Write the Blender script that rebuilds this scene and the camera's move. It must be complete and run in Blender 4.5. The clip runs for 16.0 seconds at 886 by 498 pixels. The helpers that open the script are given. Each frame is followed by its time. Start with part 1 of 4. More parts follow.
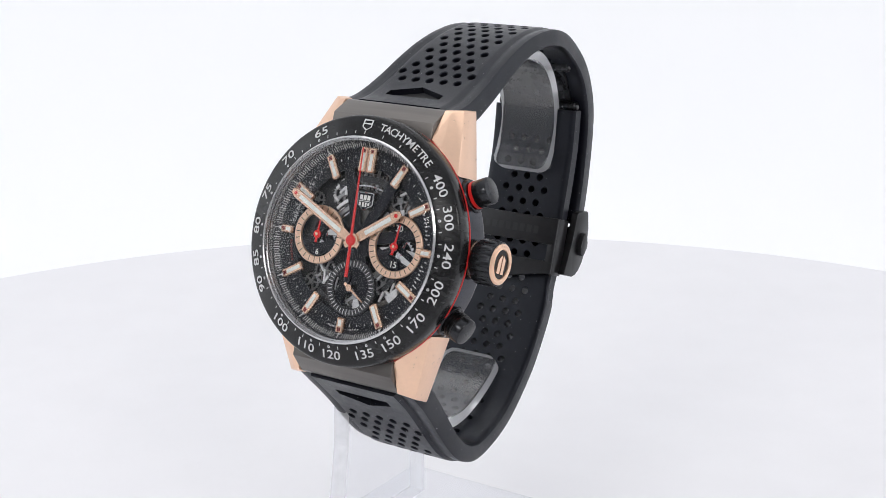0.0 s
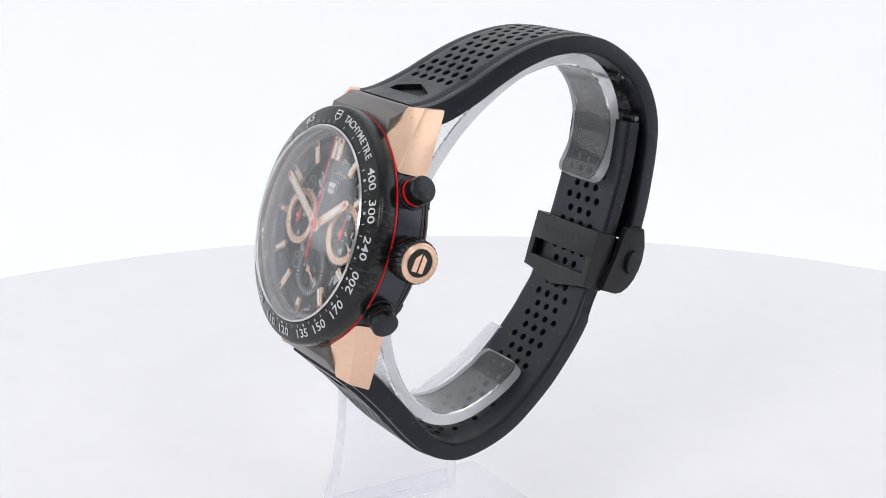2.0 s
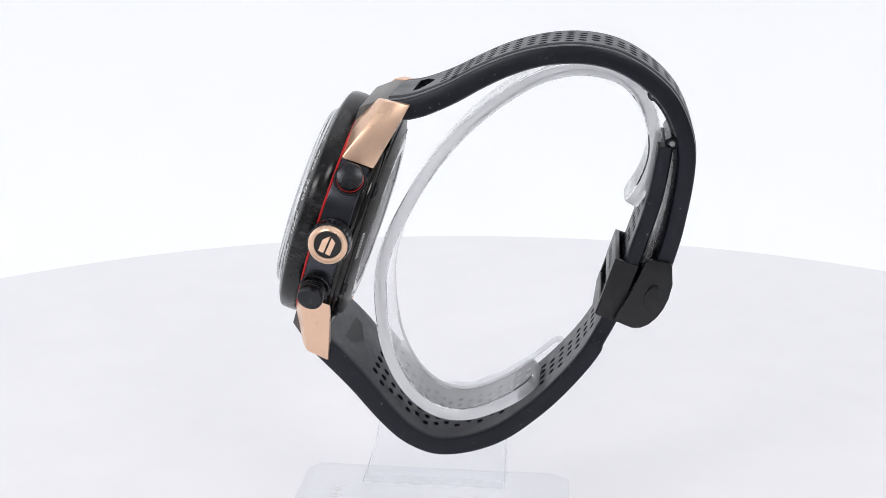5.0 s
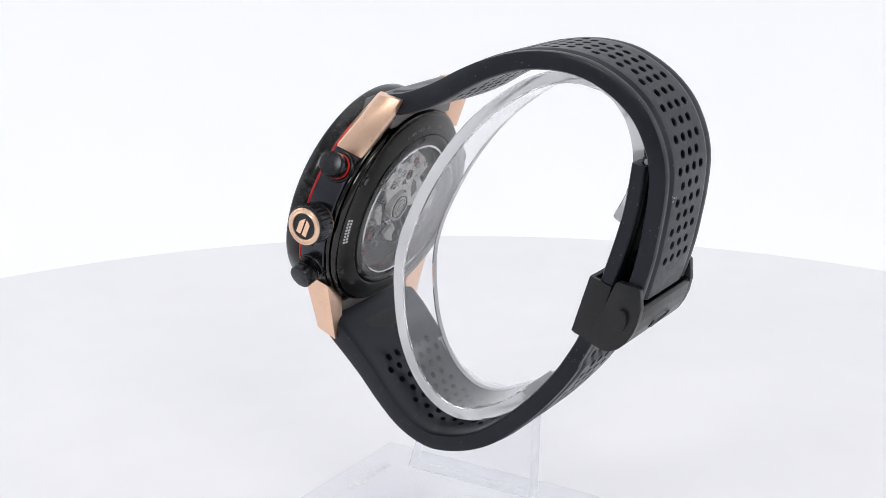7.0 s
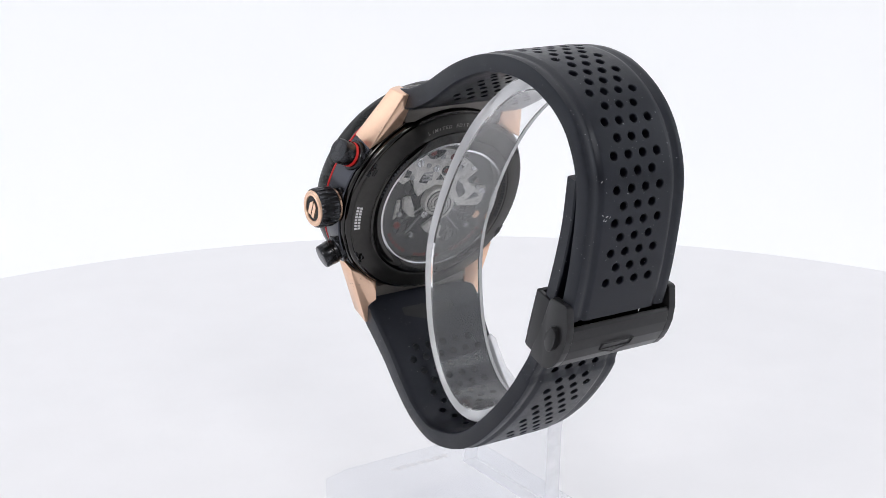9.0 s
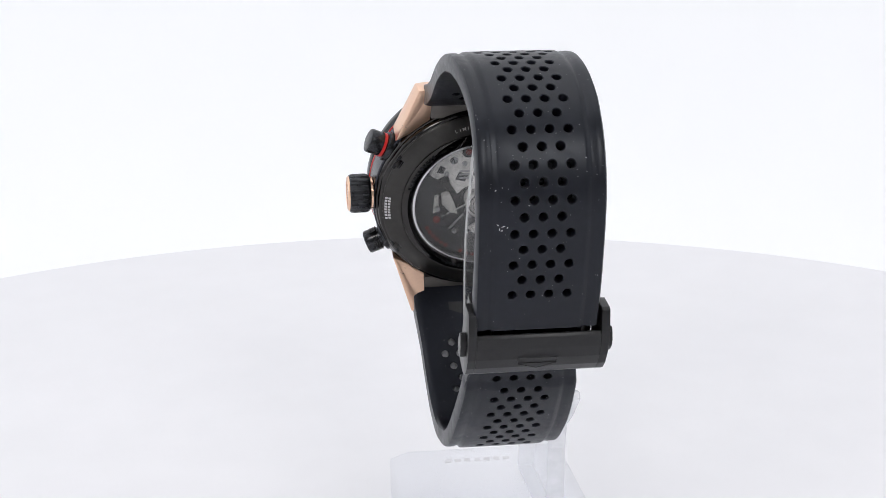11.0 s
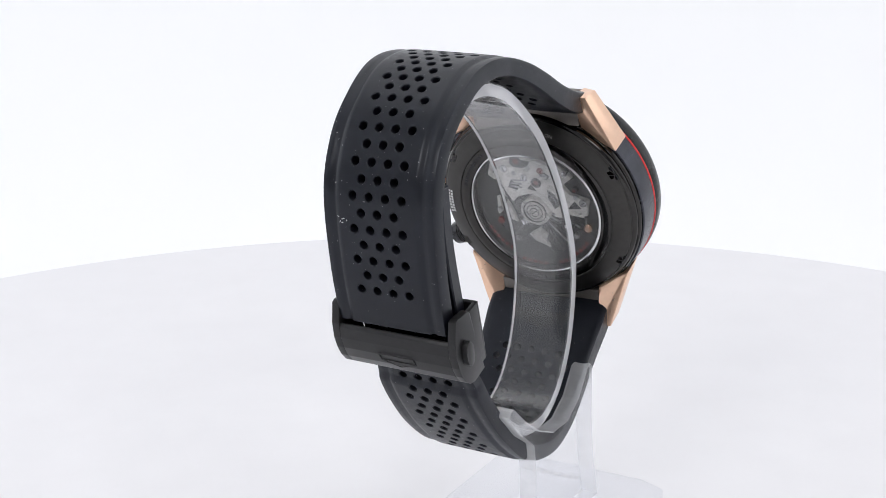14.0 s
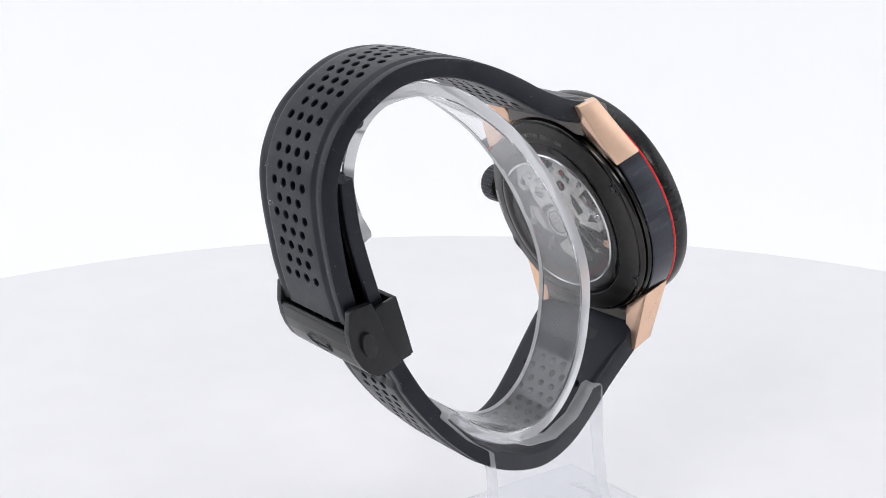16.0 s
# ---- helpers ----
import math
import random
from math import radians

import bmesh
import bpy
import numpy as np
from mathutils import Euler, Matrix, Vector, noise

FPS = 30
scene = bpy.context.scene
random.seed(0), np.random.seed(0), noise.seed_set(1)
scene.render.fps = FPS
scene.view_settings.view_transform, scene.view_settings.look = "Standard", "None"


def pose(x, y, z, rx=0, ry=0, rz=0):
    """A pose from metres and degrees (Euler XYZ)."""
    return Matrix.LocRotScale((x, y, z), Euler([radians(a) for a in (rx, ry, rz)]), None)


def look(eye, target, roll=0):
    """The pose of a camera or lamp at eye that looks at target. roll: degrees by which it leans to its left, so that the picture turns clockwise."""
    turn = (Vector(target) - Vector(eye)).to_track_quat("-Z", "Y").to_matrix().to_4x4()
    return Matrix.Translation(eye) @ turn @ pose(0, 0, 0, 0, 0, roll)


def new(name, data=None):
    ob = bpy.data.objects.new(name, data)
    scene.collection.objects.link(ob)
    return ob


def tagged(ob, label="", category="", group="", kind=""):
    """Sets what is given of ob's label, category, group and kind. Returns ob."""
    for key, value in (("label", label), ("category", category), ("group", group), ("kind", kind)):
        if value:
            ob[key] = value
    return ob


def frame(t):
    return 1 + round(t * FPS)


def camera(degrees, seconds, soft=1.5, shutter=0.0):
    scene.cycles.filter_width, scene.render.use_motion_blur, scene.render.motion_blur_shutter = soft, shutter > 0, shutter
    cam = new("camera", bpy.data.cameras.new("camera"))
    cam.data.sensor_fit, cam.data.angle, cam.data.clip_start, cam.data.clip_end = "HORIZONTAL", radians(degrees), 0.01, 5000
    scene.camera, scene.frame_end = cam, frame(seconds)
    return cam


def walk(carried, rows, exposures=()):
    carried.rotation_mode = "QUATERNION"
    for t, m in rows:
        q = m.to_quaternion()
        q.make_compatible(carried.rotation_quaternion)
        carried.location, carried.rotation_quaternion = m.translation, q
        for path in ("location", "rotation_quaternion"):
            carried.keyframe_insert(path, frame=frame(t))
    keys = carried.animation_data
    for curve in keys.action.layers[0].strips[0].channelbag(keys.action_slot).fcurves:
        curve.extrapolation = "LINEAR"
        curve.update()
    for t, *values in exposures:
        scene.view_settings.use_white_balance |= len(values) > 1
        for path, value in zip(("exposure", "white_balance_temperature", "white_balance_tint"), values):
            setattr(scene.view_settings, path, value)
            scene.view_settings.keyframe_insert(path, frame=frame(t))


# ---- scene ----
from mathutils import geometry

# ---------------------------------------------------------------- camera
cam = camera(34.806, 16.0, soft=0.3)
EYE = (0.0, -0.26296, 0.1455)
YAW, PITCH, ROLL = radians(-1.047), radians(16.045), -0.15
AIM = (EYE[0] + math.sin(YAW) * math.cos(PITCH), EYE[1] + math.cos(YAW) * math.cos(PITCH), EYE[2] - math.sin(PITCH))
walk(cam, [(0.0, look(EYE, AIM, ROLL)), (16.0, look(EYE, AIM, ROLL))], exposures=[(0.0, 0.0), (16.0, 0.0)])

# ---------------------------------------------------------------- light: a white tent lit by soft panels
world = bpy.data.worlds.new("world")
scene.world = world
world.use_nodes = True
world.node_tree.nodes["Background"].inputs[0].default_value = (0.93, 0.95, 1.0, 1)
world.node_tree.nodes["Background"].inputs[1].default_value = 0.3


def soft_panel(name, eye, target, w, h, watts, colour):
    lamp = bpy.data.lights.new(name, "AREA")
    lamp.shape, lamp.size, lamp.size_y, lamp.energy, lamp.color = "RECTANGLE", w, h, watts, colour
    ob = new(name, lamp)
    ob.matrix_world = look(eye, target)
    return ob


soft_panel("ceiling_panel", (0.0, 0.13, 0.82), (0, 0.13, 0), 0.8, 0.6, 1.26, (1.0, 0.99, 0.98))
soft_panel("front_panel", (-0.34, -0.6, 0.5), (0, 0, 0.07), 0.24, 0.16, 1.3, (1.0, 0.985, 0.97))
soft_panel("front_panel", (0.3, -0.62, 0.55), (0, 0, 0.07), 0.24, 0.16, 1.0, (1.0, 0.985, 0.97))
soft_panel("side_panel", (-0.66, 0.05, 0.34), (0, 0, 0.08), 0.5, 0.5, 0.72, (0.935, 0.962, 1.0))
soft_panel("side_panel", (0.66, 0.05, 0.34), (0, 0, 0.08), 0.5, 0.5, 0.62, (0.95, 0.97, 1.0))

# ---------------------------------------------------------------- materials
MATS = {}


def mat(name, colour, rough=0.5, metal=0.0, grain=0.0, grain_scale=900.0, bump=0.0, bump_scale=2500.0, second=None,
        stretch=(1, 1, 1), rough_var=0.0, coat=0.0, emit=0.0, spec=0.5, brushed=0.0, dust=0.0):
    m = bpy.data.materials.new(name)
    m.use_nodes = True
    nt = m.node_tree
    b = nt.nodes["Principled BSDF"]
    b.inputs["Base Color"].default_value = (*colour, 1)
    b.inputs["Roughness"].default_value = rough
    b.inputs["Metallic"].default_value = metal
    b.inputs["Coat Weight"].default_value = coat
    b.inputs["Specular IOR Level"].default_value = spec
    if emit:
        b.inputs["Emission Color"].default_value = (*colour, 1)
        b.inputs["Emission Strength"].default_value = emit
    if grain or bump or rough_var:
        tc = nt.nodes.new("ShaderNodeTexCoord")
        mp = nt.nodes.new("ShaderNodeMapping")
        mp.inputs["Scale"].default_value = stretch
        nt.links.new(tc.outputs["Object"], mp.inputs["Vector"])
        fine = nt.nodes.new("ShaderNodeTexNoise")
        fine.inputs["Scale"].default_value = grain_scale
        fine.inputs["Detail"].default_value = 5
        broad = nt.nodes.new("ShaderNodeTexNoise")
        broad.inputs["Scale"].default_value = grain_scale * 0.12
        broad.inputs["Detail"].default_value = 3
        nt.links.new(mp.outputs[0], fine.inputs["Vector"])
        nt.links.new(mp.outputs[0], broad.inputs["Vector"])
        add = nt.nodes.new("ShaderNodeMath")
        add.operation = "MULTIPLY_ADD"
        add.inputs[1].default_value = 0.5
        half = nt.nodes.new("ShaderNodeMath")
        half.operation = "MULTIPLY"
        half.inputs[1].default_value = 0.5
        nt.links.new(broad.outputs["Fac"], half.inputs[0])
        nt.links.new(fine.outputs["Fac"], add.inputs[0])
        nt.links.new(half.outputs[0], add.inputs[2])
        if grain:
            ramp = nt.nodes.new("ShaderNodeValToRGB")
            lo = second or tuple(c * (1 - grain) for c in colour)
            hi = colour if second else tuple(min(1, c * (1 + grain)) for c in colour)
            ramp.color_ramp.elements[0].position, ramp.color_ramp.elements[0].color = 0.36, (*lo, 1)
            ramp.color_ramp.elements[1].position, ramp.color_ramp.elements[1].color = 0.64, (*hi, 1)
            nt.links.new(add.outputs[0], ramp.inputs[0])
            nt.links.new(ramp.outputs[0], b.inputs["Base Color"])
        if rough_var:
            mr = nt.nodes.new("ShaderNodeMapRange")
            mr.inputs["From Min"].default_value, mr.inputs["From Max"].default_value = 0.35, 0.65
            mr.inputs["To Min"].default_value, mr.inputs["To Max"].default_value = rough - rough_var, rough + rough_var
            nt.links.new(add.outputs[0], mr.inputs["Value"])
            nt.links.new(mr.outputs[0], b.inputs["Roughness"])
        if bump:
            bn = nt.nodes.new("ShaderNodeTexNoise")
            bn.inputs["Scale"].default_value = bump_scale
            bn.inputs["Detail"].default_value = 3
            nt.links.new(mp.outputs[0], bn.inputs["Vector"])
            bp = nt.nodes.new("ShaderNodeBump")
            bp.inputs["Strength"].default_value = bump
            bp.inputs["Distance"].default_value = 0.0001
            nt.links.new(bn.outputs["Fac"], bp.inputs["Height"])
            nt.links.new(bp.outputs[0], b.inputs["Normal"])
    if brushed:
        tg = nt.nodes.new("ShaderNodeTangent")
        tg.direction_type, tg.axis = "RADIAL", "Z"
        nt.links.new(tg.outputs[0], b.inputs["Tangent"])
        b.inputs["Anisotropic"].default_value = brushed
        b.inputs["Anisotropic Rotation"].default_value = 0.25
    if dust:
        tc = nt.nodes.new("ShaderNodeTexCoord")
        dn = nt.nodes.new("ShaderNodeTexNoise")
        dn.inputs["Scale"].default_value = 2600
        dn.inputs["Detail"].default_value = 1
        nt.links.new(tc.outputs["Object"], dn.inputs["Vector"])
        st = nt.nodes.new("ShaderNodeMapRange")
        st.inputs["From Min"].default_value, st.inputs["From Max"].default_value = dust, dust + 0.03
        nt.links.new(dn.outputs["Fac"], st.inputs["Value"])
        mx = nt.nodes.new("ShaderNodeMixRGB")
        mx.inputs[2].default_value = (0.3, 0.3, 0.32, 1)
        src = b.inputs["Base Color"].links[0].from_socket
        nt.links.new(st.outputs[0], mx.inputs[0])
        nt.links.new(src, mx.inputs[1])
        nt.links.new(mx.outputs[0], b.inputs["Base Color"])
    MATS[name] = m
    return m


RUBBER = mat("black_rubber", (0.0045, 0.0051, 0.0088), 0.36, 0, 0.3, 700, 0.14, 5200, rough_var=0.08, dust=0.76, spec=0.4)
RUBBER.node_tree.nodes["Principled BSDF"].inputs["Specular Tint"].default_value = (0.88, 0.92, 1.0, 1)
RUBBER_IN = mat("recess_rubber", (0.016, 0.016, 0.018), 0.6, 0, 0.2, 900)
CARBON = mat("forged_carbon", (0.017, 0.017, 0.018), 0.24, 0.0, 0.4, 420, 0.05, 1500, second=(0.004, 0.004, 0.0045), stretch=(1, 2.5, 1), rough_var=0.08, spec=0.36)
BLACK_PVD = mat("black_coated_steel", (0.04, 0.041, 0.045), 0.26, 0.85, 0.15, 600, rough_var=0.05)
BLACK_BRUSHED = mat("brushed_black_steel", (0.06, 0.062, 0.074), 0.24, 0.9, 0.18, 900, stretch=(1, 1, 0.08), rough_var=0.06, brushed=0.75)
BLACK_POLISHED = mat("polished_black_steel", (0.05, 0.048, 0.047), 0.07, 1.0, 0.1, 500, rough_var=0.03)
SATIN_GREY = mat("satin_dark_grey_steel", (0.055, 0.053, 0.051), 0.36, 0.85, 0.1, 900, rough_var=0.05, brushed=0.6)
CLASP = mat("satin_black_steel", (0.02, 0.02, 0.0215), 0.34, 0.4, 0.16, 1000, 0.06, 4000, rough_var=0.05)
GUNMETAL = mat("gunmetal", (0.16, 0.148, 0.138), 0.36, 0.75, 0.2, 600, 0.08, 2500, stretch=(0.1, 1, 1), rough_var=0.06)
GOLD = mat("rose_gold", (0.9, 0.61, 0.44), 0.3, 0.85, 0.03, 1500, 0.015, 5000, rough_var=0.03)
GOLD_POL = mat("polished_rose_gold", (0.9, 0.6, 0.43), 0.2, 0.85, 0.06, 900)
RED = mat("red_lacquer", (0.72, 0.02, 0.02), 0.32, 0, 0.1, 600)
RED_DARK = mat("dark_red_paint", (0.17, 0.015, 0.012), 0.4, 0, 0.1, 600)
LUME = mat("white_luminous_paint", (0.82, 0.83, 0.8), 0.5, 0, 0.06, 1500)
PRINT = mat("grey_white_print", (0.62, 0.62, 0.63), 0.5, 0, 0.1, 2500)
ENGRAVE = mat("pale_engraving", (0.3, 0.29, 0.28), 0.5, 0.2, 0.15, 2500)
DIAL = mat("blue_black_dial", (0.0075, 0.009, 0.014), 0.42, 0.1, 0.3, 900, rough_var=0.06, spec=0.35)
DIAL_LOW = mat("dark_grey_plate", (0.045, 0.046, 0.05), 0.4, 0.4, 0.35, 700, rough_var=0.08)
MOVEMENT = mat("grey_movement_steel", (0.36, 0.36, 0.37), 0.36, 0.6, 0.3, 700, rough_var=0.08)
STEEL = mat("bright_steel", (0.62, 0.62, 0.63), 0.2, 0.95, 0.08, 900)
BRIGHT = mat("satin_bright_steel", (0.72, 0.72, 0.73), 0.42, 0.35, 0.15, 900)
ROTOR = mat("sandblasted_bridge", (0.62, 0.605, 0.58), 0.45, 0.35, 0.35, 900, 0.1, 6000)


def sheet(name, clear, cloud, tint, gloss=0.6, rough=0.04):
    """Thin clear plastic: lets light straight through, mirrors by Fresnel, and takes a white cloud for caught or
    mirrored light.
    """
    m = bpy.data.materials.new(name)
    m.use_nodes = True
    nt = m.node_tree
    nt.nodes.remove(nt.nodes["Principled BSDF"])
    out = nt.nodes["Material Output"]
    tr = nt.nodes.new("ShaderNodeBsdfTransparent")
    tr.inputs[0].default_value = (*clear, 1)
    df = nt.nodes.new("ShaderNodeBsdfDiffuse")
    df.inputs[0].default_value = (*tint, 1)
    tl = nt.nodes.new("ShaderNodeBsdfTranslucent")
    tl.inputs[0].default_value = (*tint, 1)
    both = nt.nodes.new("ShaderNodeMixShader")
    nt.links.new(df.outputs[0], both.inputs[1])
    nt.links.new(tl.outputs[0], both.inputs[2])
    gl = nt.nodes.new("ShaderNodeBsdfGlossy")
    gl.inputs["Roughness"].default_value = rough
    tc = nt.nodes.new("ShaderNodeTexCoord")
    ns = nt.nodes.new("ShaderNodeTexNoise")
    ns.inputs["Scale"].default_value = 420
    ns.inputs["Detail"].default_value = 6
    nt.links.new(tc.outputs["Object"], ns.inputs["Vector"])
    mr = nt.nodes.new("ShaderNodeMapRange")
    mr.inputs["From Min"].default_value, mr.inputs["From Max"].default_value = 0.3, 0.7
    mr.inputs["To Min"].default_value, mr.inputs["To Max"].default_value = cloud * 0.92, cloud * 1.08
    nt.links.new(ns.outputs["Fac"], mr.inputs["Value"])
    body = nt.nodes.new("ShaderNodeMixShader")
    nt.links.new(mr.outputs[0], body.inputs[0])
    nt.links.new(tr.outputs[0], body.inputs[1])
    nt.links.new(both.outputs[0], body.inputs[2])
    lw = nt.nodes.new("ShaderNodeLayerWeight")
    lw.inputs[0].default_value = 0.5
    pw = nt.nodes.new("ShaderNodeMath")
    pw.operation, pw.inputs[1].default_value = "POWER", 3.3
    nt.links.new(lw.outputs["Facing"], pw.inputs[0])
    fr = nt.nodes.new("ShaderNodeMath")
    fr.operation, fr.inputs[1].default_value, fr.inputs[2].default_value = "MULTIPLY_ADD", gloss, 0.012
    fr.use_clamp = True
    nt.links.new(pw.outputs[0], fr.inputs[0])
    top = nt.nodes.new("ShaderNodeMixShader")
    nt.links.new(fr.outputs[0], top.inputs[0])
    nt.links.new(body.outputs[0], top.inputs[1])
    nt.links.new(gl.outputs[0], top.inputs[2])
    nt.links.new(top.outputs[0], out.inputs["Surface"])
    return m


CRYSTAL = sheet("coated_sapphire", (0.985, 0.988, 0.99), 0.0, (0.93, 0.96, 1.0), 1.45, 0.0)
# the pale cloud imitates the tent's reflection in the back window
SHEEN_CRYSTAL = sheet("sapphire_window", (0.98, 0.983, 0.988), 0.09, (0.9, 0.9, 0.9), 0.35, 0.02)


def acrylic(name, tint, rough, haze):
    """Solid clear plastic that refracts, with white scatter mixed in to imitate light caught in it."""
    m = bpy.data.materials.new(name)
    m.use_nodes = True
    nt = m.node_tree
    b = nt.nodes["Principled BSDF"]
    b.inputs["Base Color"].default_value = (*tint, 1)
    b.inputs["Transmission Weight"].default_value = 1.0
    b.inputs["IOR"].default_value = 1.49
    tc = nt.nodes.new("ShaderNodeTexCoord")
    ns = nt.nodes.new("ShaderNodeTexNoise")
    ns.inputs["Scale"].default_value = 520
    ns.inputs["Detail"].default_value = 5
    nt.links.new(tc.outputs["Object"], ns.inputs["Vector"])
    mr = nt.nodes.new("ShaderNodeMapRange")
    mr.inputs["From Min"].default_value, mr.inputs["From Max"].default_value = 0.35, 0.7
    mr.inputs["To Min"].default_value, mr.inputs["To Max"].default_value = rough * 0.5, rough * 1.5
    nt.links.new(ns.outputs["Fac"], mr.inputs["Value"])
    nt.links.new(mr.outputs[0], b.inputs["Roughness"])
    tl = nt.nodes.new("ShaderNodeBsdfTranslucent")
    tl.inputs[0].default_value = (0.97, 0.975, 1.0, 1)
    df = nt.nodes.new("ShaderNodeBsdfDiffuse")
    df.inputs[0].default_value = (0.97, 0.975, 1.0, 1)
    both = nt.nodes.new("ShaderNodeMixShader")
    nt.links.new(tl.outputs[0], both.inputs[1])
    nt.links.new(df.outputs[0], both.inputs[2])
    mx = nt.nodes.new("ShaderNodeMixShader")
    mx.inputs[0].default_value = haze
    nt.links.new(b.outputs[0], mx.inputs[1])
    nt.links.new(both.outputs[0], mx.inputs[2])
    nt.links.new(mx.outputs[0], nt.nodes["Material Output"].inputs["Surface"])
    return m


ACRYLIC = acrylic("clear_acrylic", (0.99, 0.992, 1.0), 0.03, 0.035)
# edge haze is white colour standing in for light gathered at the rim
RING_EDGE = acrylic("brightened_acrylic_edge", (0.99, 0.992, 1.0), 0.16, 0.45)
# likewise the plate's edges: bright edge light put in as white cloud
CUT_EDGE = sheet("whitened_cut_edge", (0.965, 0.97, 0.99), 0.42, (0.99, 0.992, 1.0), 0.3, 0.15)
BASE_ACRYLIC = sheet("thick_clear_acrylic", (0.98, 0.984, 0.994), 0.06, (0.95, 0.96, 1.0), 0.3)
PLATE_ACRYLIC = sheet("clear_plate_acrylic", (0.98, 0.983, 0.99), 0.04, (0.95, 0.96, 1.0), 0.25)
DIM = mat("dim_grey_room", (0.42, 0.42, 0.43), 0.9, 0, 0.1, 30)
CLOTH = mat("white_tent_cloth", (0.86, 0.87, 0.89), 0.9, 0, 0.015, 300, 0.03, 900)
# emission added to the cloth in place of light on it; no lamp behind
CLOTH_GLOW = mat("glowing_tent_cloth", (0.89, 0.895, 0.915), 0.9, 0, 0.012, 120, emit=0.174)
TURNTABLE = mat("white_turntable_laminate", (0.893, 0.886, 0.91), 0.55, 0, 0.015, 60, 0.02, 1500, rough_var=0.05)


# ---------------------------------------------------------------- mesh tools (lengths in millimetres)
MM = 0.001


def crisp(bm, degrees=32):
    limit = radians(degrees)
    for f in bm.faces:
        f.smooth = True
    for e in bm.edges:
        e.smooth = len(e.link_faces) == 2 and e.calc_face_angle(0) < limit


def part(name, bm, material, parent=None, label="", sharp=32, m=None, fix=True):
    """Links a bmesh in millimetres as one mesh object under a thing or a part."""
    if m is not None:
        bmesh.ops.transform(bm, matrix=m, verts=bm.verts)
    if fix:
        bmesh.ops.recalc_face_normals(bm, faces=bm.faces)
    bmesh.ops.scale(bm, vec=(MM, MM, MM), verts=bm.verts)
    crisp(bm, sharp)
    me = bpy.data.meshes.new(name)
    bm.to_mesh(me)
    bm.free()
    me.materials.append(material)
    ob = new(name, me)
    if parent:
        ob.parent = parent
    return tagged(ob, label)


def box(x0, x1, y0, y1, z0, z1, bevel=0.0, segments=2, bm=None):
    bm = bm or bmesh.new()
    made = bmesh.ops.create_cube(bm, size=1, matrix=Matrix.Translation(((x0 + x1) / 2, (y0 + y1) / 2, (z0 + z1) / 2))
                                 @ Matrix.Diagonal((x1 - x0, y1 - y0, z1 - z0, 1)))
    if bevel:
        edges = list({e for v in made["verts"] for e in v.link_edges})
        bmesh.ops.bevel(bm, geom=edges, offset=bevel, segments=segments, profile=0.6, affect="EDGES")
    return bm


def lathe(profile, n=96, closed=True, bm=None):
    """Turns (r, z) points round the z axis."""
    bm = bm or bmesh.new()
    rings = []
    for r, z in profile:
        if r < 1e-6:
            rings.append([bm.verts.new((0, 0, z))])
        else:
            rings.append([bm.verts.new((r * math.cos(2 * math.pi * k / n), r * math.sin(2 * math.pi * k / n), z)) for k in range(n)])
    pairs = list(zip(rings, rings[1:])) + ([(rings[-1], rings[0])] if closed else [])
    for a, b in pairs:
        for k in range(n):
            j = (k + 1) % n
            loop = [a[k % len(a)], a[j % len(a)], b[j % len(b)], b[k % len(b)]]
            loop = list(dict.fromkeys(loop))
            if len(loop) > 2:
                bm.faces.new(loop)
    return bm


def prism(poly, a, b, axis="z", bevel=0.0, bm=None, segments=1):
    """A polygon drawn out from a to b. axis z: poly is (x, y); axis x: poly is (y, z)."""
    bm = bm or bmesh.new()
    put = (lambda p, h: (p[0], p[1], h)) if axis == "z" else (lambda p, h: (h, p[0], p[1]))
    lo = [bm.verts.new(put(p, a)) for p in poly]
    hi = [bm.verts.new(put(p, b)) for p in poly]
    n = len(poly)
    faces = [bm.faces.new(lo[::-1]), bm.faces.new(hi)]
    faces += [bm.faces.new((lo[k], lo[(k + 1) % n], hi[(k + 1) % n], hi[k])) for k in range(n)]
    if bevel:
        edges = list({e for f in faces for e in f.edges})
        bmesh.ops.bevel(bm, geom=edges, offset=bevel, segments=segments, profile=0.6, affect="EDGES")
    return bm


def hull(points, bevel=0.0):
    bm = bmesh.new()
    for p in points:
        bm.verts.new(p)
    made = bmesh.ops.convex_hull(bm, input=bm.verts)
    bmesh.ops.delete(bm, geom=[v for v in made["geom_interior"] if isinstance(v, bmesh.types.BMVert)], context="VERTS")
    bmesh.ops.dissolve_limit(bm, angle_limit=radians(3), verts=bm.verts, edges=bm.edges)
    if bevel:
        bmesh.ops.bevel(bm, geom=list(bm.edges), offset=bevel, segments=2, profile=0.6, affect="EDGES")
    return bm


def ring_flat(r0, r1, z0, z1, n=96, chamfer=0.0, bm=None):
    c = chamfer
    return lathe([(r0 + c, z1), (r1 - c, z1), (r1, z1 - c), (r1, z0), (r0, z0), (r0, z1 - c)] if c else [(r0, z1), (r1, z1), (r1, z0), (r0, z0)], n, True, bm)


def along(direction, at):
    """A matrix that lays the z axis along direction, at a point."""
    return Matrix.Translation(at) @ Vector(direction).to_track_quat("Z", "Y").to_matrix().to_4x4()


def spoke(angle):
    """Turns the 12 o'clock direction clockwise by an angle in degrees."""
    return Matrix.Rotation(-radians(angle), 4, "Z")


GLYPHS = {}


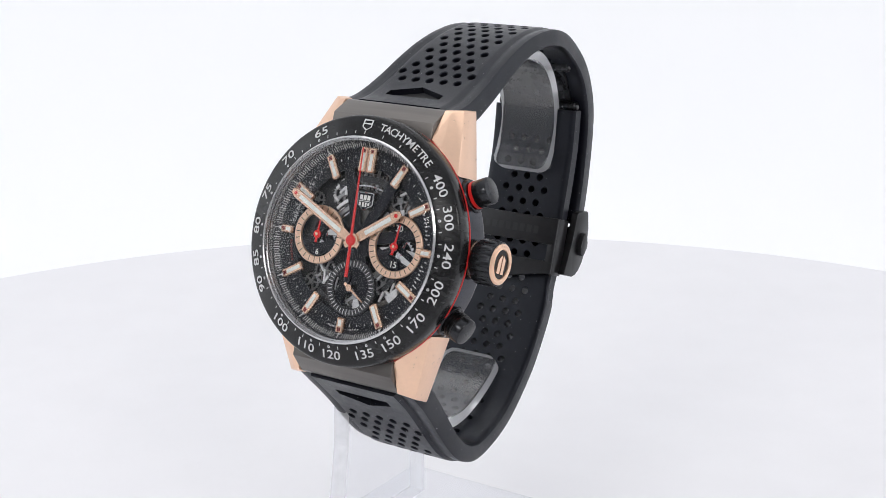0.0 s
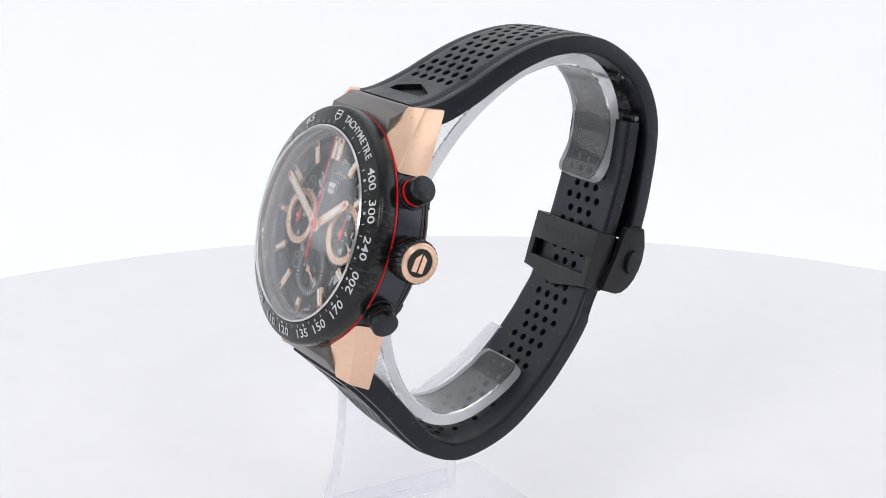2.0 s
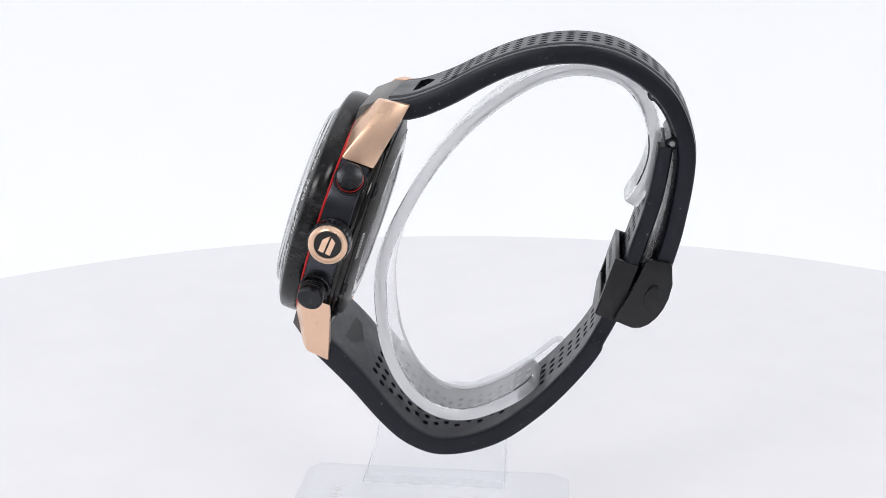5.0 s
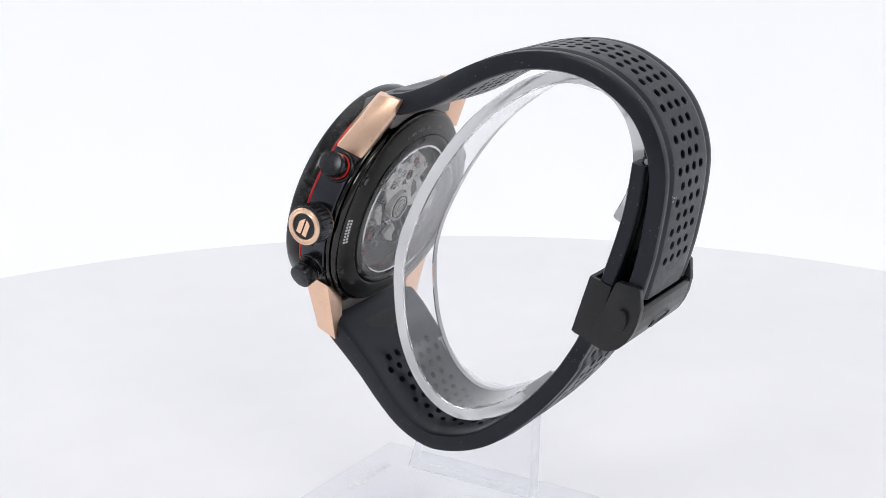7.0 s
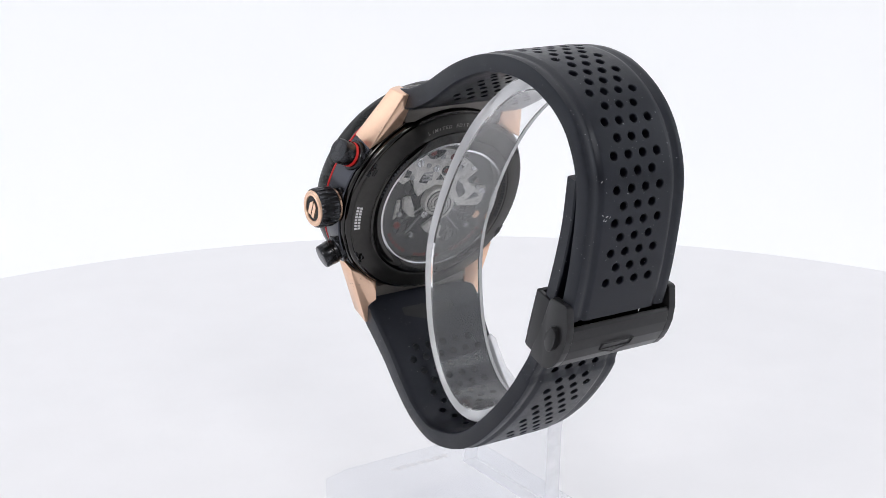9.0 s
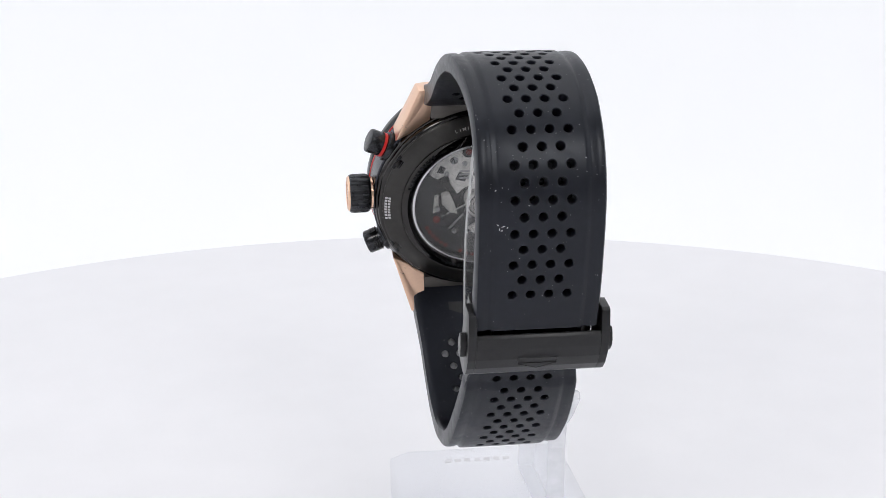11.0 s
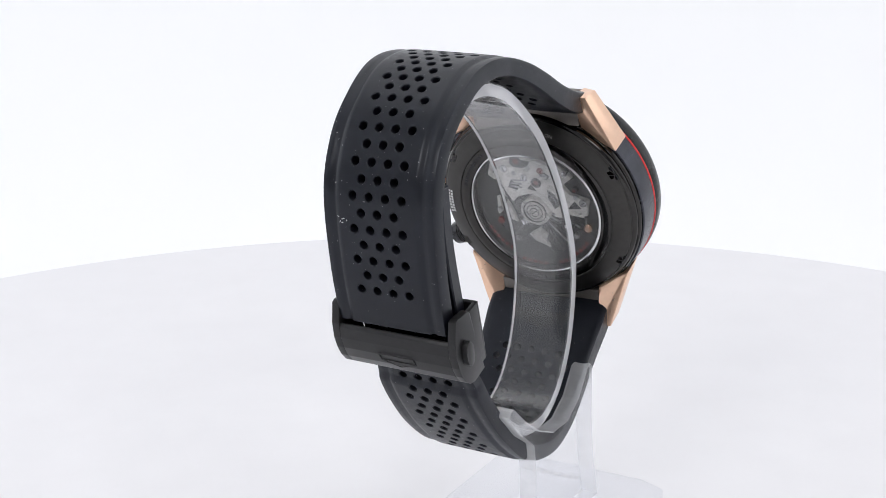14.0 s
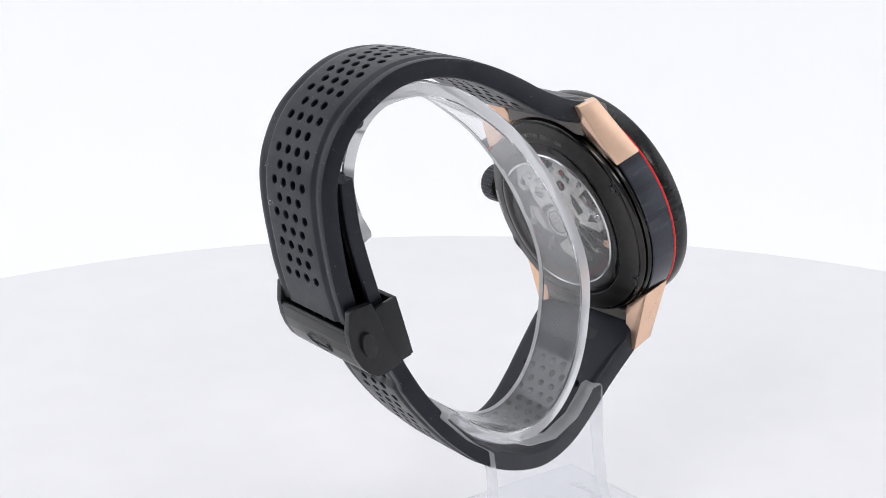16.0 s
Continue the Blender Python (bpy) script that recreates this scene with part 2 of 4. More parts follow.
def glyphs(text, size, depth):
    """The built-in font's shape of a text, centred: vertices and faces."""
    key = (text, size, depth)
    if key not in GLYPHS:
        cu = bpy.data.curves.new("writing", "FONT")
        cu.body, cu.size, cu.extrude, cu.resolution_u = text, size, depth, 3
        cu.align_x, cu.align_y = "CENTER", "CENTER"
        cu.offset = size * 0.006
        ob = bpy.data.objects.new("writing", cu)
        scene.collection.objects.link(ob)
        bpy.context.view_layer.update()
        me = ob.evaluated_get(bpy.context.evaluated_depsgraph_get()).to_mesh()
        vs, fs = [tuple(v.co) for v in me.vertices], [tuple(p.vertices) for p in me.polygons]
        ob.to_mesh_clear()
        bpy.data.objects.remove(ob)
        bpy.data.curves.remove(cu)
        xs = [v[0] for v in vs]
        mid = (min(xs) + max(xs)) / 2
        GLYPHS[key] = ([(v[0] - mid, v[1], v[2]) for v in vs], fs, max(xs) - min(xs))
    return GLYPHS[key]


def write(bm, text, size, depth, m, wide=1.0):
    vs, fs, _ = glyphs(text, size, depth)
    made = [bm.verts.new(m @ Vector((v[0] * wide, v[1], v[2]))) for v in vs]
    for f in fs:
        try:
            bm.faces.new([made[i] for i in f])
        except ValueError:
            pass
    return bm


def on_cone(r, z, slope, angle, flip=False):
    """A place on a sloping ring at radius r; the writing's head points out (or in, flipped)."""
    m = spoke(angle) @ Matrix.Translation((0, r, z)) @ Matrix.Rotation(-slope, 4, "X")
    return m @ Matrix.Rotation(math.pi, 4, "Z") if flip else m


# ---------------------------------------------------------------- the setting: table, tent, turntable
def tent():
    # the floor cloth glows too, so it looks as bright as the wall
    bm = box(-900, 900, -900, 900, -60, -30)
    tagged(part("floor", bm, CLOTH_GLOW), "white cloth floor of the light tent, with glow added", "floor", kind="structure")
    # back wall that sweeps up from the floor, whitened by added emission
    bm = bmesh.new()
    prof = [(120, -29.6), (330, -29)] + [(330 + 160 * math.sin(a), 131 - 160 * math.cos(a)) for a in [radians(7.5 * k) for k in range(1, 13)]] + [(490, 900)]
    rows = [[bm.verts.new((x, y, z)) for y, z in prof] for x in (-890, -445, 0, 445, 890)]
    back = [[bm.verts.new((x, y + 6, z - 4)) for y, z in prof] for x in (-890, -445, 0, 445, 890)]
    for a, b in zip(rows, rows[1:]):
        for k in range(len(prof) - 1):
            bm.faces.new((a[k], b[k], b[k + 1], a[k + 1]))
    for a, b in zip(back, back[1:]):
        for k in range(len(prof) - 1):
            bm.faces.new((a[k], a[k + 1], b[k + 1], b[k]))
    tagged(part("backdrop", bm, CLOTH_GLOW, sharp=60), "plain white cloth backdrop curving up from the floor, with glow added", "backdrop", kind="structure")
    tagged(part("wall_west", box(-906, -896, -900, 900, -30, 900), CLOTH), "white cloth tent wall", "wall", kind="structure")
    tagged(part("wall_east", box(896, 906, -900, 900, -30, 900), CLOTH), "white cloth tent wall", "wall", kind="structure")
    # unseen wall added behind the camera; its grey keeps reflections in black parts dark
    tagged(part("wall_south", box(-896, 896, -906, -896, -30, 900), DIM), "unseen grey wall standing in for the dim room in front", "wall", kind="structure")
    tagged(part("ceiling", box(-906, 906, -906, 906, 901, 911), CLOTH), "white cloth tent roof", "ceiling", kind="structure")


def turntable():
    root = tagged(new("turntable"), "round white laminate display turntable, turning slowly", "turntable")
    part("disc", lathe([(0, 0), (259, 0), (262, -0.3), (265, -1.1), (268, -2.7), (270, -4.5), (271.2, -7), (271.5, -10), (271.0, -12), (269, -14), (0, -14)], 160, False), TURNTABLE, root)
    part("foot", lathe([(0, -14), (90, -14), (92, -18), (92, -29.6), (0, -29.6)], 64, False), TURNTABLE, root)
    return root


# ---------------------------------------------------------------- curves in the strap's plane
def smooth_path(points, step=0.4):
    """A curve through (y, z) points, as evenly spaced places."""
    pts = [Vector(p) for p in points]
    pts = [2 * pts[0] - pts[1]] + pts + [2 * pts[-1] - pts[-2]]
    dense = []
    for a, b, c, d in zip(pts, pts[1:], pts[2:], pts[3:]):
        for k in range(24):
            t = k / 24
            dense.append(0.5 * (2 * b + (c - a) * t + (2 * a - 5 * b + 4 * c - d) * t * t + (3 * b - a - 3 * c + d) * t ** 3))
    dense.append(pts[-2])
    for _ in range(30):
        dense = [dense[0]] + [(a + 2 * b + c) / 4 for a, b, c in zip(dense, dense[1:], dense[2:])] + [dense[-1]]
    length = [0.0]
    for a, b in zip(dense, dense[1:]):
        length.append(length[-1] + (b - a).length)
    n = int(length[-1] / step)
    ys = np.interp(np.linspace(0, length[-1], n + 1), length, [p[0] for p in dense])
    zs = np.interp(np.linspace(0, length[-1], n + 1), length, [p[1] for p in dense])
    return ys, zs, length[-1]


class Curve:
    def __init__(self, points, side):
        self.y, self.z, self.length = smooth_path(points)
        self.s = np.linspace(0, self.length, len(self.y))
        ty, tz = np.gradient(self.y), np.gradient(self.z)
        n = np.hypot(ty, tz)
        self.ny, self.nz = side * tz / n, -side * ty / n

    def at(self, s, lift):
        y, z = np.interp(s, self.s, self.y), np.interp(s, self.s, self.z)
        return float(y + lift * np.interp(s, self.s, self.ny)), float(z + lift * np.interp(s, self.s, self.nz))


def strap(name, curve, half_width, thickness, holes, notch, parent, label, drift, lift=0.0, crown_up=0.0, centre=-0.05, flat_from=1e9):
    """A moulded rubber strap: raised middle, grooved shoulders, holes right through, a sunk arrow by the case."""
    from_, to = 0.0, curve.length
    rim = [-1, -0.975, -0.93, -0.85, -0.79, -0.75, -0.71, -0.66, -0.5, -0.34, -0.17, 0]
    us = rim + [-u for u in rim[-2::-1]]

    def relief(u, s):
        a = abs(u)
        h = float(np.interp(a, [0, 0.66, 0.71, 0.75, 0.79, 0.85, 0.93, 0.975, 1], [0.28, 0.26, 0.22, -0.12, -0.2, 0.05, 0.06, -0.04, -0.5]))
        return h + lift + (crown_up * max(0, 1 - s / 60) if a < 0.74 else 0) if s < flat_from else min(h, 0.1) * 0.6

    pts, edges, gone = [], [], []
    for s, x, r in holes:
        gone.append((s, x, r))
    arrow = []
    if notch:
        s0, w, d = notch
        arrow = [(s0, -w), (s0, w), (s0 + d * 0.45, w), (s0 + d, 0), (s0 + d * 0.45, -w)]

    def in_arrow(s, x, pad):
        if not notch:
            return False
        if not (s0 - pad < s and abs(x) < w + pad):
            return False
        return s < s0 + d * 0.45 + (d * 0.55) * (1 - min(1, abs(x) / w)) + pad

    def add_loop(loop):
        base = len(pts)
        pts.extend(loop)
        edges.extend((base + k, base + (k + 1) % len(loop)) for k in range(len(loop)))

    ns = int((to - from_) / 0.9)
    for i in range(ns + 1):
        s = from_ + (to - from_) * i / ns
        hw = half_width(s)
        for u in us:
            x = u * hw
            if abs(u) < 0.9 and i not in (0, ns) and (any((s - a) ** 2 + (x - centre - b) ** 2 < (r + 0.22) ** 2 for a, b, r in gone) or in_arrow(s, x, 0.25)):
                continue
            pts.append((s, u * 11))
    for a, b, r in gone:
        add_loop([(a + r * math.sin(2 * math.pi * k / 14), (b + centre + r * math.cos(2 * math.pi * k / 14)) * 11 / half_width(a)) for k in range(14)])
        add_loop([(a + (r + 0.15) * math.sin(2 * math.pi * k / 14), (b + centre + (r + 0.15) * math.cos(2 * math.pi * k / 14)) * 11 / half_width(a)) for k in range(14)])
    if arrow:
        add_loop([(s, x * 11 / half_width(s)) for s, x in arrow])
    vs, _, fs, *_ = geometry.delaunay_2d_cdt([Vector(p) for p in pts], edges, [], 0, 1e-5)
    keep = []
    for f in fs:
        cs = sum(vs[i][0] for i in f) / len(f)
        cx = sum(vs[i][1] for i in f) / len(f) * half_width(cs) / 11
        if any((cs - a) ** 2 + (cx - centre - b) ** 2 < (r * 0.97) ** 2 for a, b, r in gone) or in_arrow(cs, cx, -0.02):
            continue
        keep.append(tuple(f))
    bm = bmesh.new()
    top, low = [], []
    for v in vs:
        s, u = float(v[0]), float(v[1]) / 11
        x = u * half_width(s) + drift(s)
        xc = u * half_width(s) - centre
        mouth = any(abs(s - a) < 1 and (s - a) ** 2 + (xc - b) ** 2 < (r + 0.03) ** 2 for a, b, r in gone)
        y, z = curve.at(s, relief(u, s) - (0.13 if mouth else 0))
        top.append(bm.verts.new((x, y, z)))
        y, z = curve.at(s, -thickness(s) + 0.35 * max(0, (abs(u) - 0.93) / 0.07) ** 2)
        low.append(bm.verts.new((x, y, z)))
    count = {}
    for f in keep:
        bm.faces.new([top[i] for i in f])
        bm.faces.new([low[i] for i in reversed(f)])
        for k in range(len(f)):
            e = (f[k], f[(k + 1) % len(f)])
            count[tuple(sorted(e))] = None if tuple(sorted(e)) in count else e
    for e in count.values():
        if e:
            bm.faces.new((top[e[1]], top[e[0]], low[e[0]], low[e[1]]))
    for v in [v for v in bm.verts if not v.link_faces]:
        bm.verts.remove(v)
    ob = part(name, bm, RUBBER, parent, label, sharp=38)
    if arrow:
        bm = bmesh.new()
        grid = []
        for s, x in arrow:
            grid.append((bm.verts.new((x, *curve.at(s, -0.9))), bm.verts.new((x, *curve.at(s, 0.02 - thickness(s))))))
        bm.faces.new([g[0] for g in grid])
        bm.faces.new([g[1] for g in reversed(grid)])
        for k in range(5):
            bm.faces.new((grid[k][0], grid[(k + 1) % 5][0], grid[(k + 1) % 5][1], grid[k][1]))
        part("sunk_arrow", bm, RUBBER_IN, ob)
    return ob


UPPER = Curve([(25.6, -8.6), (27.6, -12.6), (31.7, -17.7), (36.0, -21.9), (40.0, -26.4), (43.4, -31.4), (45.72, -36.36), (47.1, -41.32), (47.45, -46.72),
               (46.13, -52.92), (43.45, -58.48), (39.12, -62.86), (34.4, -65.6), (28.6, -67.2), (22.5, -68.2), (17.6, -68.8), (10.5, -69.1)], -1)
LOWER = Curve([(-25.3, -8.8), (-28.2, -14.4), (-31.5, -20.0), (-35.3, -25.9), (-38.1, -31.6), (-38.9, -37.2), (-37.9, -41.4), (-35.2, -46.2),
               (-31.1, -50.7), (-25.5, -54.55), (-18.9, -58.05), (-10.85, -61.2), (-4.4, -62.65), (1.0, -63.3), (8.0, -63.3), (14.0, -63.3), (20.0, -63.2),
               (26.0, -62.8), (34.0, -61.4)], 1)


def hole_rows(fours, r, wide_until):
    """Staggered rows: a row of four at each place given, a row of three (five near the case) between them."""
    out = []
    for k, s in enumerate(fours):
        xs = [-4.65, -1.55, 1.55, 4.65] + ([-7.75, 7.75] if k == 0 else [])
        out += [(s, x, r) for x in xs]
        before = (s + fours[k - 1]) / 2 if k else s - 2.45
        xs = [-6.2, -3.1, 0, 3.1, 6.2] if before < wide_until else [-3.1, 0, 3.1]
        out += [(before, x, r) for x in xs]
    return out


# ---------------------------------------------------------------- the watch
def bezel(watch):
    prof = [(18.45, 0.6), (18.6, 0.7), (19.0, 0.495), (21.85, -0.445), (22.2, -0.66), (22.42, -1.1), (22.5, -2.2), (22.46, -3.5), (22.2, -3.92), (18.45, -3.92)]
    ob = part("bezel", lathe(prof, 160), CARBON, watch, "black forged-carbon bezel with a grey tachymeter scale", sharp=40)

    def up(r):
        return 0.5 - (r - 19.2) * 0.3304 + 0.015
    slope = math.atan(0.3304)
    places = [("65", -28.3), ("70", -51.5), ("75", -72.8), ("80", -90.9), ("85", -107.7), ("90", -121.4), ("100", -145.8), ("110", -165.3), ("120", 178.4),
              ("135", 158.7), ("150", 142.3), ("170", 125.2), ("200", 107.7), ("240", 89.4), ("300", 71.4), ("400", 54.7)]
    # numerals stand upright along the foot of the ring
    for text, ang in places:
        flip = text in ("200", "100", "110", "120", "135", "150", "170")
        part("numeral", write(bmesh.new(), text, 2.25, 0.03, on_cone(20.55, up(20.55), slope, ang, flip), 1.42 if len(text) < 3 else 1.3), PRINT, ob, fix=False)
    bm = bmesh.new()
    word = "TACHYMETRE"
    step, a = [3.2, 3.5, 3.8, 3.8, 3.9, 4.1, 3.7, 3.4, 3.5, 3.5], 9.3
    for c, w in zip(word, step):
        write(bm, c, 1.95, 0.03, on_cone(20.55, up(20.55), slope, a), 1.05)
        a += w
    part("word", bm, PRINT, ob, fix=False)
    # plain shield at 12
    bm = bmesh.new()
    m = on_cone(20.5, up(20.5), slope, 0)
    for poly in ([(-1.0, 1.1), (1.0, 1.1), (1.0, 0.85), (-1.0, 0.85)], [(-1.0, 0.85), (-0.75, 0.85), (-0.75, -0.35), (-1.0, -0.35)],
                 [(0.75, 0.85), (1.0, 0.85), (1.0, -0.35), (0.75, -0.35)], [(-1.0, -0.35), (-0.75, -0.35), (0.0, -0.8), (0.0, -1.1)],
                 [(0.75, -0.35), (1.0, -0.35), (0.0, -1.1), (0.0, -0.8)], [(-0.75, 0.4), (0.75, 0.4), (0.75, 0.15), (-0.75, 0.15)]):
        vs = [bm.verts.new(m @ Vector((x, y, 0.03))) for x, y in poly]
        bm.faces.new(vs)
    part("shield_mark", bm, PRINT, ob, fix=False)
    bm = bmesh.new()
    marks = [ang for _, ang in places]
    for k in range(60):
        ang = k * 6
        if ang % 12 and 2 < ang < 48:
            continue
        m = on_cone(19.15, up(19.15) + 0.01, slope, ang)
        small = any(abs((ang - q + 180) % 360 - 180) < 3.1 for q in marks)
        if small:
            ring_flat(0.12, 0.27, 0, 0.02, 8, bm=bm)
            bmesh.ops.transform(bm, matrix=m, verts=bm.verts[-32:])
        else:
            vs = [bm.verts.new(m @ Vector(p)) for p in ((-0.07, -0.28, 0.02), (0.07, -0.28, 0.02), (0.07, 0.28, 0.02), (-0.07, 0.28, 0.02))]
            bm.faces.new(vs)
    part("scale_marks", bm, PRINT, ob, fix=False)
    part("seal_ring", lathe([(17.95, 1.0), (18.15, 1.1), (18.44, 0.85), (18.44, -1.2), (17.75, -1.2), (17.75, 0.2), (17.95, 0.25)], 128), STEEL, watch, "bright steel ring round the crystal")
    part("red_line", lathe([(22.28, -3.96), (22.38, -4.02), (22.38, -4.2), (22.3, -4.26), (22.2, -4.34), (20, -4.34), (20, -3.96)], 160), RED, watch, "thin red line under the bezel")


def crystal(watch):
    r, top = 17.9, 2.6
    outer = [(r * k / 14, 1.8 + (top - 1.8) * (1 - (k / 14) ** 2)) for k in range(14)] + [(r - 0.3, 1.8), (r, 1.5)]
    inner = [(r, 0.3)] + [((r - 0.3) * k / 14, 0.7 + (top - 1.8) * (1 - (k / 14) ** 2)) for k in range(14, -1, -1)]
    ob = part("crystal", lathe(outer + inner, 128, False), CRYSTAL, watch, "clear domed sapphire crystal", sharp=50)
    ob.visible_shadow = False


def gear(r, teeth, z0, z1, hub=0.3, spokes=5, tooth=0.22):
    """A toothed wheel with spokes cut out of it."""
    bm = bmesh.new()
    n = teeth * 4
    prof = []
    for k in range(n):
        a = 2 * math.pi * k / n
        rr = r if k % 4 in (0, 1) else r - tooth * (1.6 if r > 2 else 1)
        prof.append((rr * math.cos(a), rr * math.sin(a)))
    inner = [(r * 0.8 * math.cos(2 * math.pi * k / n), r * 0.8 * math.sin(2 * math.pi * k / n)) for k in range(n)]
    lo = [[bm.verts.new((x, y, z)) for x, y in ring] for z in (z0, z1) for ring in (prof, inner)]
    for k in range(n):
        j = (k + 1) % n
        bm.faces.new((lo[0][k], lo[0][j], lo[2][j], lo[2][k]))
        bm.faces.new((lo[1][j], lo[1][k], lo[3][k], lo[3][j]))
        bm.faces.new((lo[2][k], lo[2][j], lo[3][j], lo[3][k]))
        bm.faces.new((lo[0][j], lo[0][k], lo[1][k], lo[1][j]))
    for k in range(spokes):
        a = 2 * math.pi * k / spokes
        w = r * 0.09
        c, s = math.cos(a), math.sin(a)
        prism([(r * 0.1 * c - w * s, r * 0.1 * s + w * c), (r * 0.1 * c + w * s, r * 0.1 * s - w * c),
               (r * 0.83 * c + w * s, r * 0.83 * s - w * c), (r * 0.83 * c - w * s, r * 0.83 * s + w * c)], z0 + 0.02, z1 - 0.02, bm=bm)
    lathe([(0, z1 + 0.08), (r * hub, z1 + 0.08), (r * hub, z0), (0, z0)], 20, False, bm)
    return bm


def arc_band(r0, r1, a0, a1, z0, z1, n=24, bm=None):
    """A piece of a flat ring between two clock angles."""
    out = [(r1 * math.sin(radians(a0 + (a1 - a0) * k / n)), r1 * math.cos(radians(a0 + (a1 - a0) * k / n))) for k in range(n + 1)]
    inn = [(r0 * math.sin(radians(a1 - (a1 - a0) * k / n)), r0 * math.cos(radians(a1 - (a1 - a0) * k / n))) for k in range(n + 1)]
    bm = bm or bmesh.new()
    lo, hi = [bm.verts.new((x, y, z0)) for x, y in out + inn], [bm.verts.new((x, y, z1)) for x, y in out + inn]
    m = len(lo)
    for k in range(n):
        i, j = k, m - 1 - k
        bm.faces.new((hi[i], hi[i + 1], hi[j - 1], hi[j]))
        bm.faces.new((lo[i + 1], lo[i], lo[j], lo[j - 1]))
    for k in range(m):
        bm.faces.new((lo[k], lo[(k + 1) % m], hi[(k + 1) % m], hi[k]))
    return bm


def bar(angle, r0, r1, w, z0, z1, bevel=0.0, x=0.0, bm=None):
    """An upright bar that points along a clock angle."""
    own = box(x - w / 2, x + w / 2, r0, r1, z0, z1, bevel, 1)
    bmesh.ops.transform(own, matrix=spoke(angle), verts=own.verts)
    return own


def dial(watch):
    ob = part("dial", ring_flat(13.2, 17.75, -2.9, -2.45, 128), DIAL, watch, "skeleton dial in blue-black with rose gold markers")
    part("movement_plate", lathe([(0, -5.2), (17.7, -5.2), (17.7, -5.6), (0, -5.6)], 96, False), DIAL_LOW, ob)
    # sloping minute track
    part("minute_track", lathe([(15.95, -2.42), (16.2, -2.3), (17.72, -1.25), (17.74, -2.43)], 128), DIAL, ob)
    bm = bmesh.new()
    lift = math.atan2(1.05, 1.52)
    for k in range(240):
        m = on_cone(17.1, -1.64, -lift, k * 1.5)
        big = k % 4 == 0
        h = 0.6 if big else 0.42
        w = 0.085 if big else 0.055
        if any(abs((k * 1.5 - q + 180) % 360 - 180) < 2.6 for q in range(30, 361, 30)) and not big:
            continue
        bm.faces.new([bm.verts.new(m @ Vector(p)) for p in ((-w, -h, 0.03), (w, -h, 0.03), (w, h, 0.03), (-w, h, 0.03))])
    part("minute_marks", bm, PRINT, ob, fix=False)
    for k in range(1, 13):
        a = k * 30
        flip = 4 <= k <= 8
        part("minute_numeral", write(bmesh.new(), str(k * 5), 1.05, 0.01, on_cone(16.62, -1.93, -lift, a + (2.2 if k == 12 else 0), flip), 0.85), PRINT, ob, fix=False)
    bm = bmesh.new()
    for k in range(60):
        if k % 5:
            m = on_cone(15.1, -2.43, 0, k * 6)
            bm.faces.new([bm.verts.new(m @ Vector(p)) for p in ((-0.08, -0.22, 0), (0.08, -0.22, 0), (0.08, 0.22, 0), (-0.08, 0.22, 0))])
    part("second_marks", bm, PRINT, ob, fix=False)
    # bridges that cross the open dial
    for a, w in ((27, 2.3), (-19, 2.1), (-66, 2.2), (76, 2.0), (110, 2.2), (161, 2.2), (-108, 2.2), (-170, 2.0)):
        part("bridge", bar(a, 2.0, 13.6, w, -3.3, -2.75, 0.12), DIAL, ob)
    part("hub_plate", lathe([(0, -2.7), (3.0, -2.7), (3.3, -2.9), (3.3, -3.4), (0, -3.4)], 48, False), DIAL, ob)
    for r0, r1, a0, a1 in ((10.6, 11.8, -34, 34), (8.6, 9.3, -26, 26), (11.6, 12.6, 150, 215), (9.6, 10.5, 105, 140), (10.2, 11.0, -120, -70), (12.2, 12.9, 45, 80)):
        part("arc_bridge", arc_band(r0, r1, a0, a1, -3.75, -3.4), DIAL_LOW, ob)
    for r0, r1, a0, a1 in ((9.9, 10.15, -17, 22), (7.0, 7.25, -62, -38), (7.6, 7.9, 44, 62), (5.6, 5.85, -58, -30), (12.9, 13.1, 168, 196)):
        part("bright_arc", arc_band(r0, r1, a0, a1, -3.6, -3.32), STEEL, ob)
    for x, y, r, t, z, mt in ((0.8, 11.4, 3.1, 30, -4.3, MOVEMENT), (-5.6, 8.0, 2.3, 24, -4.2, MOVEMENT), (6.6, 8.2, 2.0, 22, -4.4, MOVEMENT),
                              (-6.9, -6.4, 2.4, 26, -4.3, MOVEMENT), (6.2, -6.8, 2.1, 22, -4.2, MOVEMENT), (9.2, -9.0, 2.6, 28, -4.5, DIAL_LOW),
                              (-11.4, 6.2, 1.6, 18, -4.5, MOVEMENT), (11.6, 5.8, 1.5, 18, -4.3, DIAL_LOW), (1.2, 5.6, 1.9, 22, -4.5, DIAL_LOW),
                              (-9.8, -8.8, 1.7, 20, -4.6, MOVEMENT), (0.9, -12.2, 2.0, 22, -4.6, MOVEMENT)):
        part("gear", gear(r, t, z - 0.25, z + 0.1), mt, ob, m=Matrix.Translation((x, y, 0)))
    for x, y, a, l in ((-6.3, 9.6, 35, 2.4), (-5.4, 8.8, 40, 2.2), (-6.8, 7.0, -50, 1.6), (6.4, -8.9, 20, 2.2), (7.4, -8.0, -60, 1.6), (8.4, -7.0, 10, 1.8),
                       (-7.4, -5.6, -35, 2.0), (-6.0, -7.9, 30, 1.8), (7.6, 9.6, 60, 1.8), (-9.6, 4.9, 70, 1.6), (5.4, -5.6, 45, 1.4)):
        part("lever", box(-0.24, 0.24, -l / 2, l / 2, -3.9, -3.5, 0.08, 1), BRIGHT, ob, m=Matrix.Translation((x, y, 0)) @ spoke(a))
